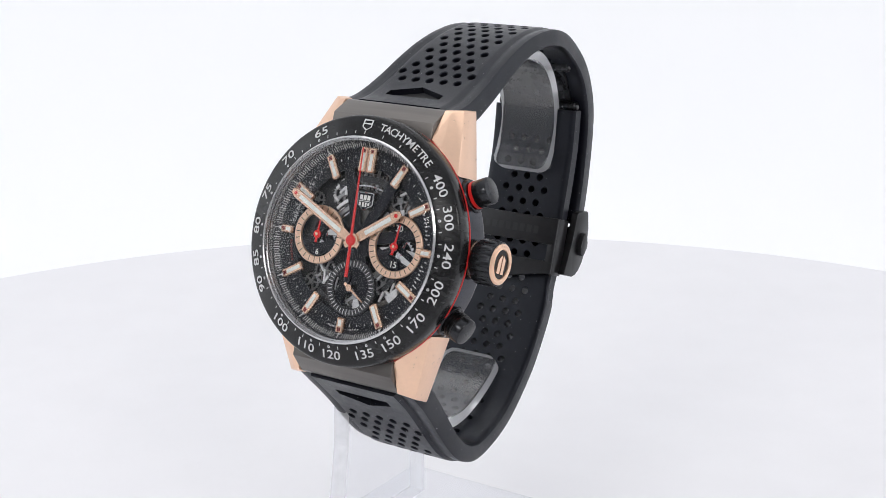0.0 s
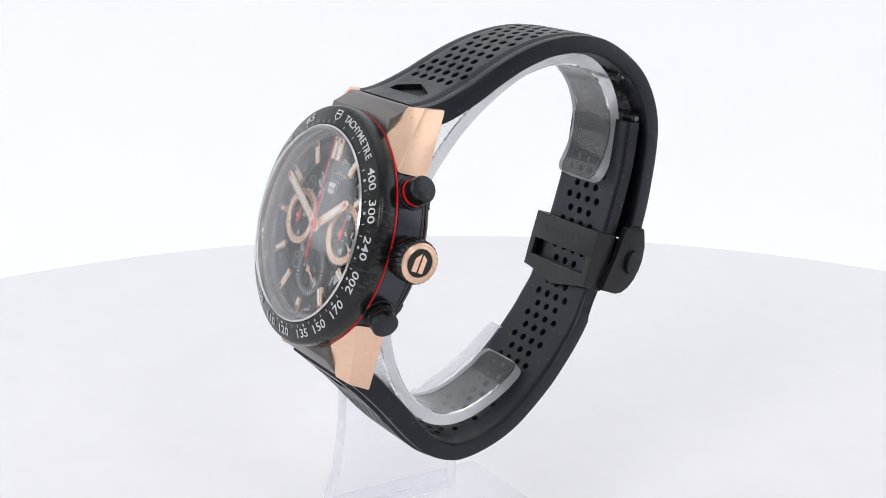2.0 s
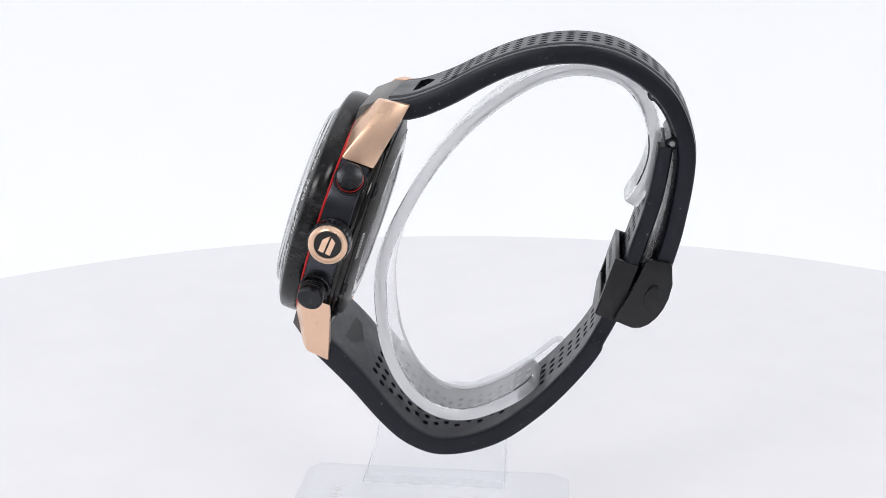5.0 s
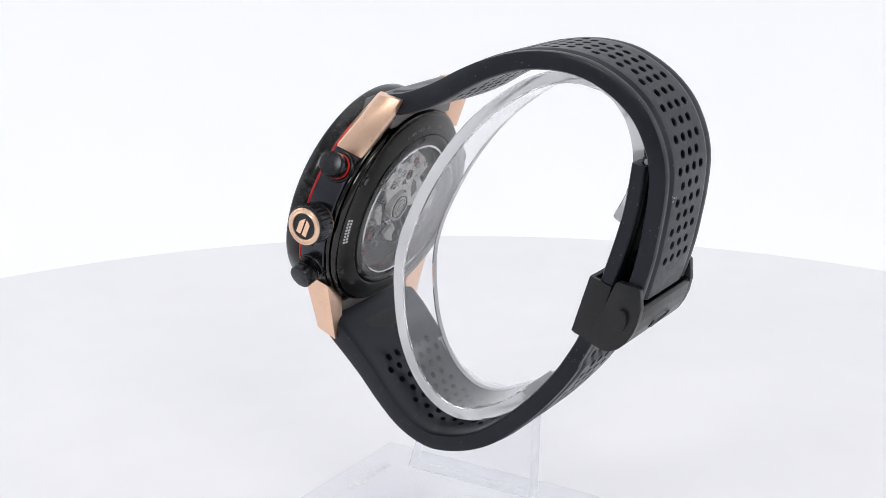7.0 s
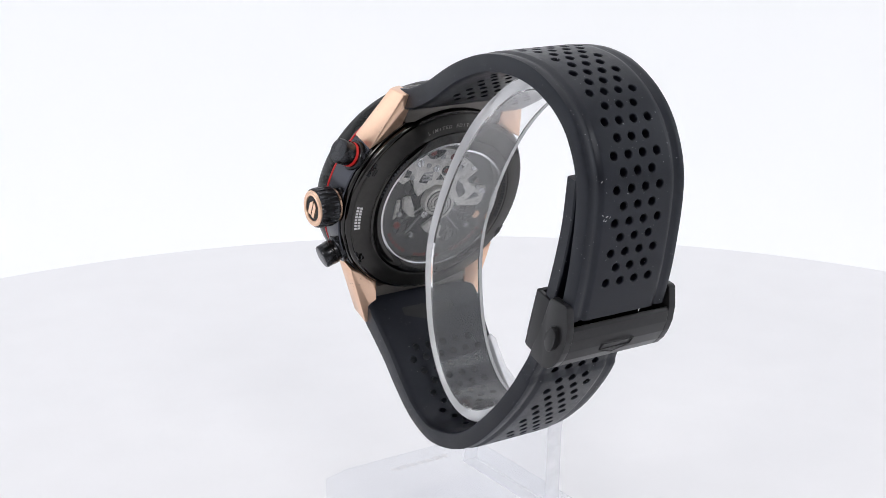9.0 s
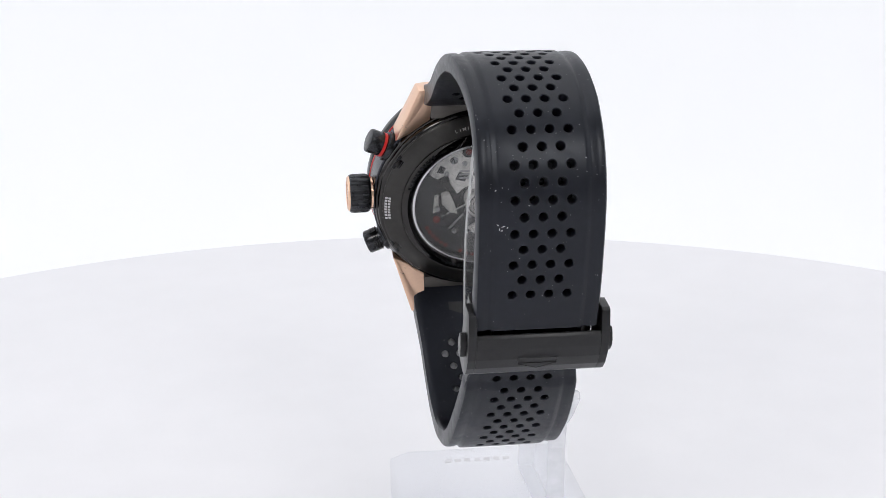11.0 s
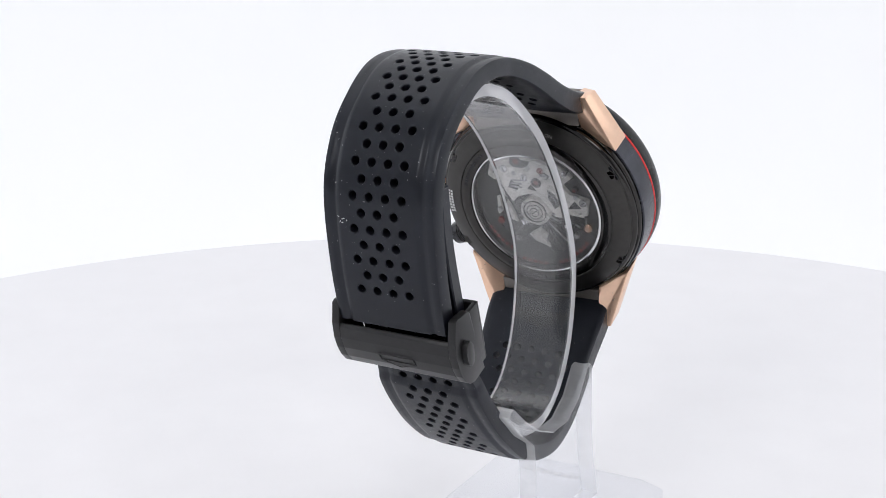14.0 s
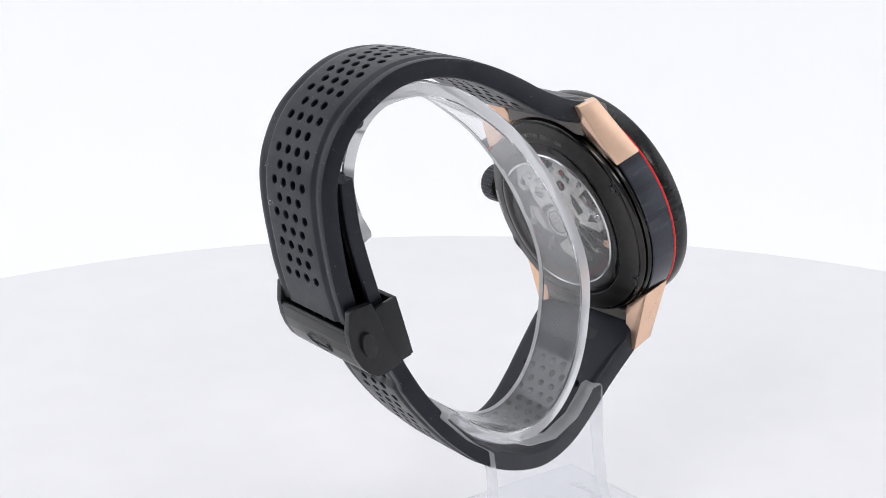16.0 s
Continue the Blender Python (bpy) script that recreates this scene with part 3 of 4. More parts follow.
    # slats and plates that show through the openings
    for k in range(9):
        part("slat", box(-4.1 + k * 0.9, -3.65 + k * 0.9, 9.3, 12.2, -4.1, -3.7, 0.06, 1), GUNMETAL if k % 3 else MOVEMENT, ob)
    for k in range(5):
        part("slat", box(-0.2, 0.2, -1.3, 1.3, -3.9, -3.6, 0.06, 1), MOVEMENT if k % 2 else GUNMETAL, ob, m=Matrix.Translation((8.3 + k * 0.75, 7.6 - k * 0.25, 0)) @ spoke(24))
    for k in range(6):
        part("slat", box(-0.17, 0.17, -1.2, 1.2, -3.9, -3.6, 0.05, 1), BRIGHT if k % 2 else GUNMETAL, ob, m=Matrix.Translation((-7.2 + k * 0.7, -7.0 - k * 0.25, 0)) @ spoke(-18 + 14 * (k % 3)))
    for r0, r1, a0, a1, mt in ((2.6, 6.2, 42, 68, GUNMETAL), (2.6, 6.0, -12, 18, GUNMETAL), (6.5, 7.6, 38, 58, MOVEMENT), (8.2, 8.9, 36, 56, GUNMETAL), (6.3, 7.0, -54, -30, MOVEMENT), (7.7, 8.3, -50, -30, BRIGHT),
                               (9.2, 9.7, -48, -32, MOVEMENT), (10.4, 11.2, 168, 196, GUNMETAL), (11.8, 12.6, 120, 150, GUNMETAL), (6.4, 7.4, 122, 148, MOVEMENT)):
        part("works_plate", arc_band(r0, r1, a0, a1, -3.95, -3.6), mt, ob)
    for poly in ([(7.2, -8.8), (9.4, -6.8), (9.9, -8.6), (8.2, -9.9)], [(6.6, -7.2), (7.8, -6.2), (7.6, -7.6)], [(-5.6, 9.6), (-4.5, 9.9), (-3.9, 8.0), (-4.8, 7.7)], [(7.5, 6.6), (8.2, 6.9), (8.4, 5.9), (7.7, 5.6)]):
        part("bright_plate", prism(poly, -3.8, -3.45, bevel=0.1), BRIGHT, ob)
    part("date_numeral", write(bmesh.new(), "24", 2.6, 0.05, Matrix.Translation((8.6, -8.5, -3.55)) @ spoke(125) @ Matrix.Rotation(math.pi, 4, "Z")), MOVEMENT, ob, fix=False)

    # hour markers
    def marker(ang, r0, r1, w, red=True):
        mk = part("hour_marker", bar(ang, r0, r1, w, -2.4, -1.55, 0.16), GOLD_POL, ob)
        part("lume_inlay", bar(ang, r0 + 0.35, r1 - (1.15 if red else 0.35), w * 0.42, -1.6, -1.515), LUME, mk)
        if red:
            part("red_tip", bar(ang, r1 - 0.95, r1 - 0.3, w * 0.42, -1.6, -1.512), RED_DARK, mk)
        return mk
    for h in (1, 2, 4, 5, 7, 8, 10, 11):
        marker(h * 30, 12.1, 16.6, 1.55)
    marker(180, 13.9, 16.6, 1.55)
    marker(90, 13.9, 16.2, 1.45, False)
    marker(270, 13.9, 16.4, 1.45)
    for x in (-0.86, 0.86):
        mk = part("hour_marker", box(x - 0.84, x + 0.84, 12.3, 16.8, -2.4, -1.5, 0.16, 1), GOLD_POL, ob)
        part("lume_inlay", box(x - 0.3, x + 0.3, 12.7, 15.6, -1.6, -1.47), LUME, mk)
        part("red_tip", box(x - 0.3, x + 0.3, 15.8, 16.4, -1.6, -1.468), RED_DARK, mk)

    # counters
    def counter(name, x, y, r, w, material, ticks, tick_mat, numerals, plates):
        at = Matrix.Translation((x, y, 0))
        c = part(name, lathe([(r - w, -2.15), (r - w + 0.12, -2.02), (r - 0.15, -1.98), (r, -2.12), (r, -2.6), (r - w, -2.6)], 80), material, ob, m=at)
        bm = bmesh.new()
        for k in range(ticks):
            q = on_cone(r - w * 0.5, -1.985, 0, k * 360 / ticks)
            lon = w * (0.34 if k % (ticks // 4 or 1) else 0.42)
            bm.faces.new([bm.verts.new(q @ Vector(p)) for p in ((-0.07, -lon, 0), (0.07, -lon, 0), (0.07, lon, 0), (-0.07, lon, 0))])
        part("tick_marks", bm, tick_mat, c, m=at, fix=False)
        for text, ny in numerals:
            pl = part("numeral_plate", box(-0.95, 0.95, -0.7, 0.7, -2.75, -2.5, 0.1, 1), DIAL, c, m=at @ Matrix.Translation((0, ny, 0)))
            part("numeral", write(bmesh.new(), text, 1.55, 0.02, at @ Matrix.Translation((0, ny, -2.47))), LUME, c, fix=False)
        for a in (0, 118, 242):
            part("counter_arm", bar(a, 0.6, r - w + 0.1, 1.1, -3.0, -2.7, 0.08), DIAL, c, m=at)
        part("counter_wheel", gear(r * 0.52, 26, -3.75, -3.5), STEEL if name != "seconds_counter" else MOVEMENT, c, m=at @ Matrix.Translation((0.4, -1.2, 0)))
        for a0, a1, r0, r1 in plates:
            part("bright_plate", arc_band(r0, r1, a0, a1, -3.5, -3.3), BRIGHT, c, m=at)
        return c, at
    c, at = counter("hour_counter", -8.15, 0.0, 5.35, 1.35, GOLD, 24, DIAL, [("6", -3.2)], [(50, 84, 1.2, 3.9), (112, 150, 2.0, 3.4), (196, 214, 2.2, 3.9)])
    red_hand(c, at, 3.6, 4)
    c, at = counter("minute_counter", 8.55, 0.2, 5.6, 1.35, GOLD, 30, DIAL, [("15", -3.2), ("30", 3.2)], [(98, 160, 1.6, 4.1), (228, 262, 1.9, 4.0), (284, 318, 2.2, 3.6)])
    red_hand(c, at, 4.0, 8)
    c, at = counter("seconds_counter", 0.65, -8.4, 5.1, 1.35, DIAL_LOW, 40, PRINT, [], [(28, 96, 1.5, 3.7), (150, 176, 2.0, 3.6), (246, 270, 2.4, 3.6)])
    bm = hull([(-0.3, -1.3, -1.6), (0.3, -1.3, -1.6), (-0.1, 3.9, -1.6), (0.1, 3.9, -1.6), (-0.3, -1.3, -1.75), (0.3, -1.3, -1.75), (-0.1, 3.9, -1.75), (0.1, 3.9, -1.75)], 0.03)
    lathe([(0, -1.5), (0.62, -1.5), (0.62, -1.8), (0, -1.8)], 24, False, bm)
    part("small_seconds_hand", bm, GOLD_POL, c, m=at @ spoke(122))

    # printed words
    bm = bmesh.new()
    for k, ch in enumerate("CHRONOGRAPH"):
        write(bm, ch, 0.95, 0.01, on_cone(14.35, -2.43, 0, 277 + k * 3.05), 0.85)
    part("word", bm, PRINT, ob, fix=False)
    part("word", write(bmesh.new(), "SWISS", 0.95, 0.01, on_cone(16.0, -2.43, 0, 187.5, True), 0.85), PRINT, ob, fix=False)
    part("word", write(bmesh.new(), "MADE", 0.95, 0.01, on_cone(16.0, -2.43, 0, 170.5, True), 0.85), PRINT, ob, fix=False)
    for name, r, a0, a1, n, mt in (("maker_line", 14.6, 62, 82, 7, PRINT), ("maker_line", 14.6, 98, 118, 7, PRINT), ("red_line_mark", 14.35, 247, 263, 8, RED_DARK)):
        bm = bmesh.new()
        for k in range(n):
            m = on_cone(r, -2.43, 0, a0 + (a1 - a0) * (k + 0.5) / n)
            bm.faces.new([bm.verts.new(m @ Vector(p)) for p in ((-0.17, -0.22, 0.01), (0.09, -0.22, 0.01), (0.17, 0.22, 0.01), (-0.09, 0.22, 0.01))])
        part(name, bm, mt, ob, fix=False)
    # plain shield badge
    out = [(-1.75, 1.7), (1.75, 1.7), (1.75, -0.55), (0, -1.75), (-1.75, -0.55)]
    badge = part("shield_badge", prism([(x + 0.6, y + 7.2) for x, y in out], -2.7, -2.1, bevel=0.1), STEEL, ob)
    part("badge_field", prism([(x * 0.86 + 0.6, y * 0.86 + 7.2) for x, y in out], -2.15, -2.05), DIAL, badge)
    for x0, x1, y0, y1 in ((-1.1, -0.5, 0.25, 1.1), (-0.3, 0.3, 0.25, 1.1), (0.5, 1.1, 0.25, 1.1), (-1.3, 1.3, -0.02, 0.1), (-1.15, -0.7, -0.85, -0.2), (-0.45, -0.05, -1.0, -0.2), (0.15, 0.5, -1.0, -0.2), (0.7, 1.1, -0.75, -0.2)):
        part("badge_bar", box(x0 + 0.6, x1 + 0.6, y0 + 7.2, y1 + 7.2, -2.06, -2.02), LUME, badge)


def red_hand(c, at, length, angle):
    bm = hull([(-0.26, -1.5, -1.62), (0.26, -1.5, -1.62), (-0.12, length, -1.62), (0.12, length, -1.62), (-0.26, -1.5, -1.76), (0.26, -1.5, -1.76), (-0.12, length, -1.76), (0.12, length, -1.76)], 0.03)
    lathe([(0, -1.5), (0.72, -1.5), (0.75, -1.6), (0.75, -1.8), (0, -1.8)], 24, False, bm)
    h = part("counter_hand", bm, RED, c, m=at @ spoke(angle))
    part("pin", lathe([(0, -1.38), (0.3, -1.4), (0.3, -1.5), (0, -1.5)], 16, False), GOLD_POL, h, m=at)


def pointers(watch):
    def baton(name, ang, tip, w, z):
        poly = [(-w * 0.72, 0.6), (w * 0.72, 0.6), (w, 1.6), (w, tip - 1.1), (w * 0.45, tip), (-w * 0.45, tip), (-w, tip - 1.1), (-w, 1.6)]
        bm = prism(poly, z, z + 0.32, bevel=0.1)
        prism([(-w * 0.62, -1.9), (w * 0.62, -1.9), (w * 0.62, 0.8), (-w * 0.62, 0.8)], z + 0.01, z + 0.3, bm=bm)
        lathe([(0, z + 0.33), (1.35, z + 0.33), (1.35, z), (0, z)], 32, False, bm)
        ob = part(name, bm, GOLD_POL, watch, m=spoke(ang))
        part("lume_inlay", box(-w * 0.42, w * 0.42, 2.9, tip - 2.2, z + 0.3, z + 0.345), LUME, ob, m=spoke(ang))
        part("red_tip", lathe([(0, z + 0.35), (w * 0.42, z + 0.35), (w * 0.42, z + 0.2), (0, z + 0.2)], 6, False), RED, ob, m=spoke(ang) @ Matrix.Translation((0, tip - 1.05, 0)))
    baton("hour_hand", 56, 11.0, 0.95, -1.42)
    baton("minute_hand", -63.8, 16.3, 0.9, -1.02)
    z = -0.6
    bm = hull([(-0.34, -6.6, z), (0.34, -6.6, z), (-0.42, -2, z), (0.42, -2, z), (-0.09, 16.6, z), (0.09, 16.6, z),
               (-0.34, -6.6, z - 0.2), (0.34, -6.6, z - 0.2), (-0.42, -2, z - 0.2), (0.42, -2, z - 0.2), (-0.09, 16.6, z - 0.2), (0.09, 16.6, z - 0.2)], 0.04)
    lathe([(0, z + 0.3), (0.5, z + 0.3), (0.55, z + 0.12), (0.95, z + 0.08), (0.95, z - 0.25), (0, z - 0.25)], 32, False, bm)
    part("chronograph_hand", bm, RED, watch, "red central chronograph hand", m=spoke(-2.3))


def lug(watch, sx, sy):
    pts = [(10.9, 19.75, -4.05), (13.1, 18.2, -4.05), (10.9, 25.4, -7.0), (12.3, 25.3, -7.3), (17.5, 14.0, -4.3), (17.7, 14.0, -10.5), (13.9, 25.9, -8.6),
           (13.7, 26.5, -13.1), (10.9, 26.5, -13.1), (10.9, 17.5, -10.0), (16.9, 14.8, -10.7)]
    part("lug", hull([(x * sx, y * sy, z) for x, y, z in pts], 0.16), GOLD, watch, "facetted rose gold lug")


def case(watch):
    prof = [(18.4, -4.4), (22.24, -4.42), (22.27, -4.6), (22.0, -9.5), (21.8, -9.7), (18, -9.7)]
    ob = part("mid_case", lathe(prof, 160), BLACK_BRUSHED, watch, "brushed black steel case band")
    for sy in (1, -1):
        pts = [(x, y * sy, z) for x in (-10.85, 10.85) for y, z in ((19.2, -4.0), (22.6, -4.1), (25.3, -7.4), (25.6, -8.2), (25.0, -10.8), (19.2, -11.2))]
        part("end_link", hull(pts, 0.22), GUNMETAL, ob, "dark gunmetal link between the lugs")
        for sx in (-1, 1):
            part("lug_pin", lathe([(0, 1.6), (0.55, 1.6), (0.6, 1.4), (0.6, 0), (0.85, 0), (0.85, -0.6), (0, -0.6)], 16, False), STEEL, ob,
                 m=along((-sx, 0, 0), (sx * 10.4, sy * 23.6, -12.4)))
    for sx in (-1, 1):
        for sy in (-1, 1):
            lug(watch, sx, sy)
    # back
    prof = [(14.2, -13.2), (14.5, -13.35), (16.3, -13.3), (16.5, -13.15), (16.5, -12.9), (20.3, -11.9), (20.7, -11.8), (21.1, -11.35), (21.15, -10.95), (20.95, -10.85), (20.95, -10.7), (21.4, -10.6), (21.62, -10.3), (21.62, -9.95), (21.3, -9.85), (21.3, -9.72), (14.2, -9.72)]
    back = part("case_back", lathe(prof, 160), BLACK_POLISHED, watch, "polished black screwed case back with a round window", sharp=40)
    part("back_ring", lathe([(16.55, -13.1), (16.75, -13.2), (20.1, -12.3), (20.3, -12.1), (20.3, -11.6), (16.55, -12.5)], 160), SATIN_GREY, back, "satin dark grey sloping ring")
    part("window_ring", lathe([(13.75, -13.25), (13.95, -13.4), (14.25, -13.2), (14.25, -12.4), (13.75, -12.4)], 128), STEEL, back, "thin bright ring round the back window")
    gl = part("back_window", lathe([(0, -13.35), (13.6, -13.15), (13.75, -13.0), (13.75, -12.4), (0, -12.4)], 96, False), SHEEN_CRYSTAL, back, "clear sapphire window")
    gl.visible_shadow = False
    for k, a in enumerate((60, 120, 240, 300)):
        m = spoke(a) @ Matrix.Translation((0, 19.5, -12.1)) @ Matrix.Rotation(math.pi, 4, "X")
        part("screw_recess", prism([(-1.5, -1.0), (1.5, -1.0), (1.9, 1.0), (-1.9, 1.0)], -0.3, 0.22, bevel=0.1), BLACK_PVD, back, m=m)
        sc = part("screw", lathe([(0, 0.44), (0.85, 0.44), (0.95, 0.34), (0.95, 0), (0, 0)], 20, False), BLACK_POLISHED, back, m=m)
        # dark strip on the screw head, in place of a shaded slot
        part("slot_shade", box(-0.8, 0.8, -0.1, 0.1, 0.4, 0.45), RUBBER_IN, sc, m=m @ spoke(k * 37))
    bm = bmesh.new()
    for k, ch in enumerate("LIMITED EDITION"):
        if ch != " ":
            write(bm, ch, 1.1, 0.015, spoke(19 - k * 2.6) @ Matrix.Translation((0, 18.1, -12.98)) @ Matrix.Rotation(math.pi, 4, "Y"), 0.95)
    part("word", bm, ENGRAVE, back, fix=False)
    # rows of engraving that cannot be read
    for a0, a1, n, r in ((-70, -110, 13, 15.5), (150, 205, 17, 15.5), (40, 75, 11, 15.5)):
        bm = bmesh.new()
        for k in range(n):
            m = spoke(a0 + (a1 - a0) * (k + 0.5) / n) @ Matrix.Translation((0, r, -13.36))
            bm.faces.new([bm.verts.new(m @ Vector(p)) for p in ((-0.28, -0.4, 0), (0.28, -0.4, 0), (0.28, 0.4, 0), (-0.28, 0.4, 0))])
        part("engraved_line", bm, BLACK_PVD, back, fix=False)
    bm = bmesh.new()
    for j in range(2):
        for k in range(8):
            m = spoke(84 + k * 2.0) @ Matrix.Translation((0, 19.0 + j * 0.66, -12.64 + j * 0.177)) @ Matrix.Rotation(math.pi + 0.26, 4, "X")
            bm.faces.new([bm.verts.new(m @ Vector(p)) for p in ((-0.24, -0.26, 0.08), (0.24, -0.26, 0.08), (0.24, 0.26, 0.08), (-0.24, 0.26, 0.08))])
    part("engraved_bars", bm, PRINT, back, fix=False)
    movement(back)


def movement(back):
    """The works seen through the back window."""
    part("back_plate", lathe([(0, -10.3), (14.1, -10.3), (14.1, -10.0), (0, -10.0)], 64, False), DIAL_LOW, back)
    rot = part("rotor_hub", lathe([(0, -12.2), (1.0, -12.2), (1.1, -12.05), (2.0, -12.0), (2.05, -11.8), (2.5, -11.8), (2.6, -11.95), (3.1, -11.95), (3.2, -11.6), (3.2, -10.4), (0, -10.4)], 64, False), ROTOR, back)
    # dark rings and a strip on the hub imitate shade in grooves
    for r in (0.9, 1.6, 2.35):
        part("groove_shade", lathe([(r, -12.24 if r < 1 else -12.06), (r + 0.14, -12.24 if r < 1 else -12.06), (r + 0.14, -11.8), (r, -11.8)], 48), DIAL_LOW, rot)
    part("hub_slot_shade", box(-0.8, 0.8, -0.1, 0.1, -12.23, -12.19), DIAL_LOW, rot, m=spoke(40))
    # the large bridge and the loose plates round the hub, seen from behind
    plates = (
        ([(10.5, 6.2), (9.2, 10.7), (6.0, 12.6), (1.0, 12.7), (-2.9, 11.6), (-5.5, 10.0), (-8.1, 7.4), (-5.5, 5.5), (-7.1, 3.5), (-11.2, 2.6), (-10.6, -1.0), (-4.8, -1.0),
          (-3.0, 1.0), (-1.6, 3.5), (1.0, 4.2), (3.5, 3.2), (4.8, 1.6), (6.4, 4.2), (6.8, 6.8), (9.0, 5.2)], -11.55),
        ([(8.0, 1.6), (6.5, 2.0), (5.2, -1.0), (4.5, -3.5), (6.1, -2.9), (7.8, -1.0)], -11.3),
        ([(2.3, -6.1), (-0.3, -4.2), (-1.9, -5.8), (-1.0, -7.4), (-2.6, -9.0), (1.0, -7.7)], -11.3),
        ([(9.4, 1.0), (8.6, 1.2), (8.4, -2.4), (9.6, -3.4)], -11.0))
    for poly, z in plates:
        part("bridge_plate", prism(poly, z, -10.5, bevel=0.14), ROTOR, back)
    # dark flat pieces just proud of the bridge, painted shade for its recesses
    for poly in ([(4.4, 11.2), (2.0, 10.2), (0.6, 10.6), (-0.2, 11.9), (1.4, 12.2)], [(-1.6, 10.4), (-4.2, 9.0), (-3.4, 7.8), (-1.9, 8.8)], [(8.6, 8.6), (7.4, 8.0), (7.9, 6.6), (9.3, 6.9)],
                 [(-3.2, 5.6), (-4.6, 4.6), (-6.0, 2.2), (-4.4, 1.0), (-3.2, 3.4)], [(4.6, 7.0), (2.8, 6.0), (3.4, 4.6), (5.4, 5.2)], [(0.2, 6.4), (-0.9, 4.9), (1.2, 5.2)], [(-8.2, 2.2), (-9.6, 0.6), (-6.6, 0.2)]):
        part("recess_shade", prism(poly, -11.575, -11.5), DIAL_LOW, back)
    for x, y, r in ((5.8, 9.7, 0.85), (1.6, 7.9, 0.8), (-10.0, 2.0, 0.8), (2.6, -2.8, 0.8), (-6.6, 8.2, 0.6)):
        sc = part("bridge_screw", lathe([(0, -11.9), (r * 0.85, -11.9), (r, -11.75), (r, -10.6), (0, -10.6)], 20, False), STEEL, back, m=Matrix.Translation((x, y, 0)))
        # slot drawn as a raised dark strip, its shade given by colour
        part("slot_shade", box(-r * 0.8, r * 0.8, -0.1, 0.1, -11.93, -11.88), DIAL_LOW, sc, m=Matrix.Translation((x, y, 0)) @ spoke(x * 50))
    for x, y, r, z in ((2.9, 11.6, 1.3, -11.6), (-1.0, 7.0, 1.1, -11.62), (-8.3, 4.6, 0.7, -11.4)):
        part("jewel_cup", lathe([(0, z), (r * 0.55, z), (r * 0.6, z - 0.12), (r, z - 0.12), (r, -10.6), (0, -10.6)], 24, False), DIAL_LOW, back, m=Matrix.Translation((x, y, 0)))
        part("jewel", lathe([(0, z - 0.02), (r * 0.5, z - 0.02), (r * 0.5, -10.6), (0, -10.6)], 16, False), RED_DARK, back, m=Matrix.Translation((x, y, 0)))
    part("brass_wheel", lathe([(0, -11.4), (0.3, -11.4), (0.35, -11.2), (0.85, -11.2), (0.95, -11.1), (0.95, -10.6), (0, -10.6)], 24, False), GOLD_POL, back, m=Matrix.Translation((-10.2, -4.2, 0)))
    part("lever", bar(-97, 4.2, 10.0, 0.5, -11.7, -11.3, 0.1), ROTOR, back)
    part("spring", bar(-152, 4.4, 10.6, 0.14, -11.3, -11.0, 0.04), STEEL, back)
    for a in (118, 140, 190, 220, 243):
        part("rotor_arm", bar(a, 3.0, 9.4, 0.3, -11.0, -10.6, 0.08), MOVEMENT, back)
    for x, y, r, t, mt in ((6.0, 4.2, 2.4, 26, DIAL_LOW), (-7.6, -2.6, 2.6, 28, DIAL_LOW), (7.6, -5.2, 2.0, 22, DIAL_LOW), (-3.8, -8.2, 1.8, 20, DIAL_LOW)):
        part("gear", gear(r, t, -11.25, -10.9), mt, back, m=Matrix.Translation((x, y, 0)) @ Matrix.Rotation(math.pi, 4, "X") @ Matrix.Translation((0, 0, 22.1)))
    for x, y in ((-3.0, 8.8), (3.6, 8.9), (-8.6, 3.2), (7.2, 6.6), (-7.8, -6.0), (8.8, -1.8), (5.0, -7.4), (0.4, 10.4)):
        part("movement_screw", lathe([(0, -11.85), (0.5, -11.85), (0.55, -11.7), (0.55, -11.2), (0, -11.2)], 16, False), MOVEMENT, back, m=Matrix.Translation((x, y, 0)))
    for x, y in ((-2.2, 10.0), (8.9, -4.4)):
        part("jewel", lathe([(0, -11.8), (0.7, -11.75), (0.75, -11.3), (0, -11.3)], 20, False), RED_DARK, back, m=Matrix.Translation((x, y, 0)))
    bm = bmesh.new()
    for k in range(22):
        if k in (6, 7, 13, 14):
            continue
        m = spoke(118 + k * 5.6) @ Matrix.Translation((0, 12.4, -12.36))
        bm.faces.new([bm.verts.new(m @ Vector(p)) for p in ((-0.36, -0.36, 0), (0.36, -0.36, 0), (0.36, 0.36, 0), (-0.36, 0.36, 0))])
    part("red_lettering_bars", bm, RED_DARK, back, fix=False)
    for k in range(3):
        part("plate_bar", box(-1.2, 1.2, 5.0 + k * 0.8, 5.45 + k * 0.8, -11.66, -11.6), MOVEMENT, back, m=Matrix.Translation((3.4, 0.3, 0)))


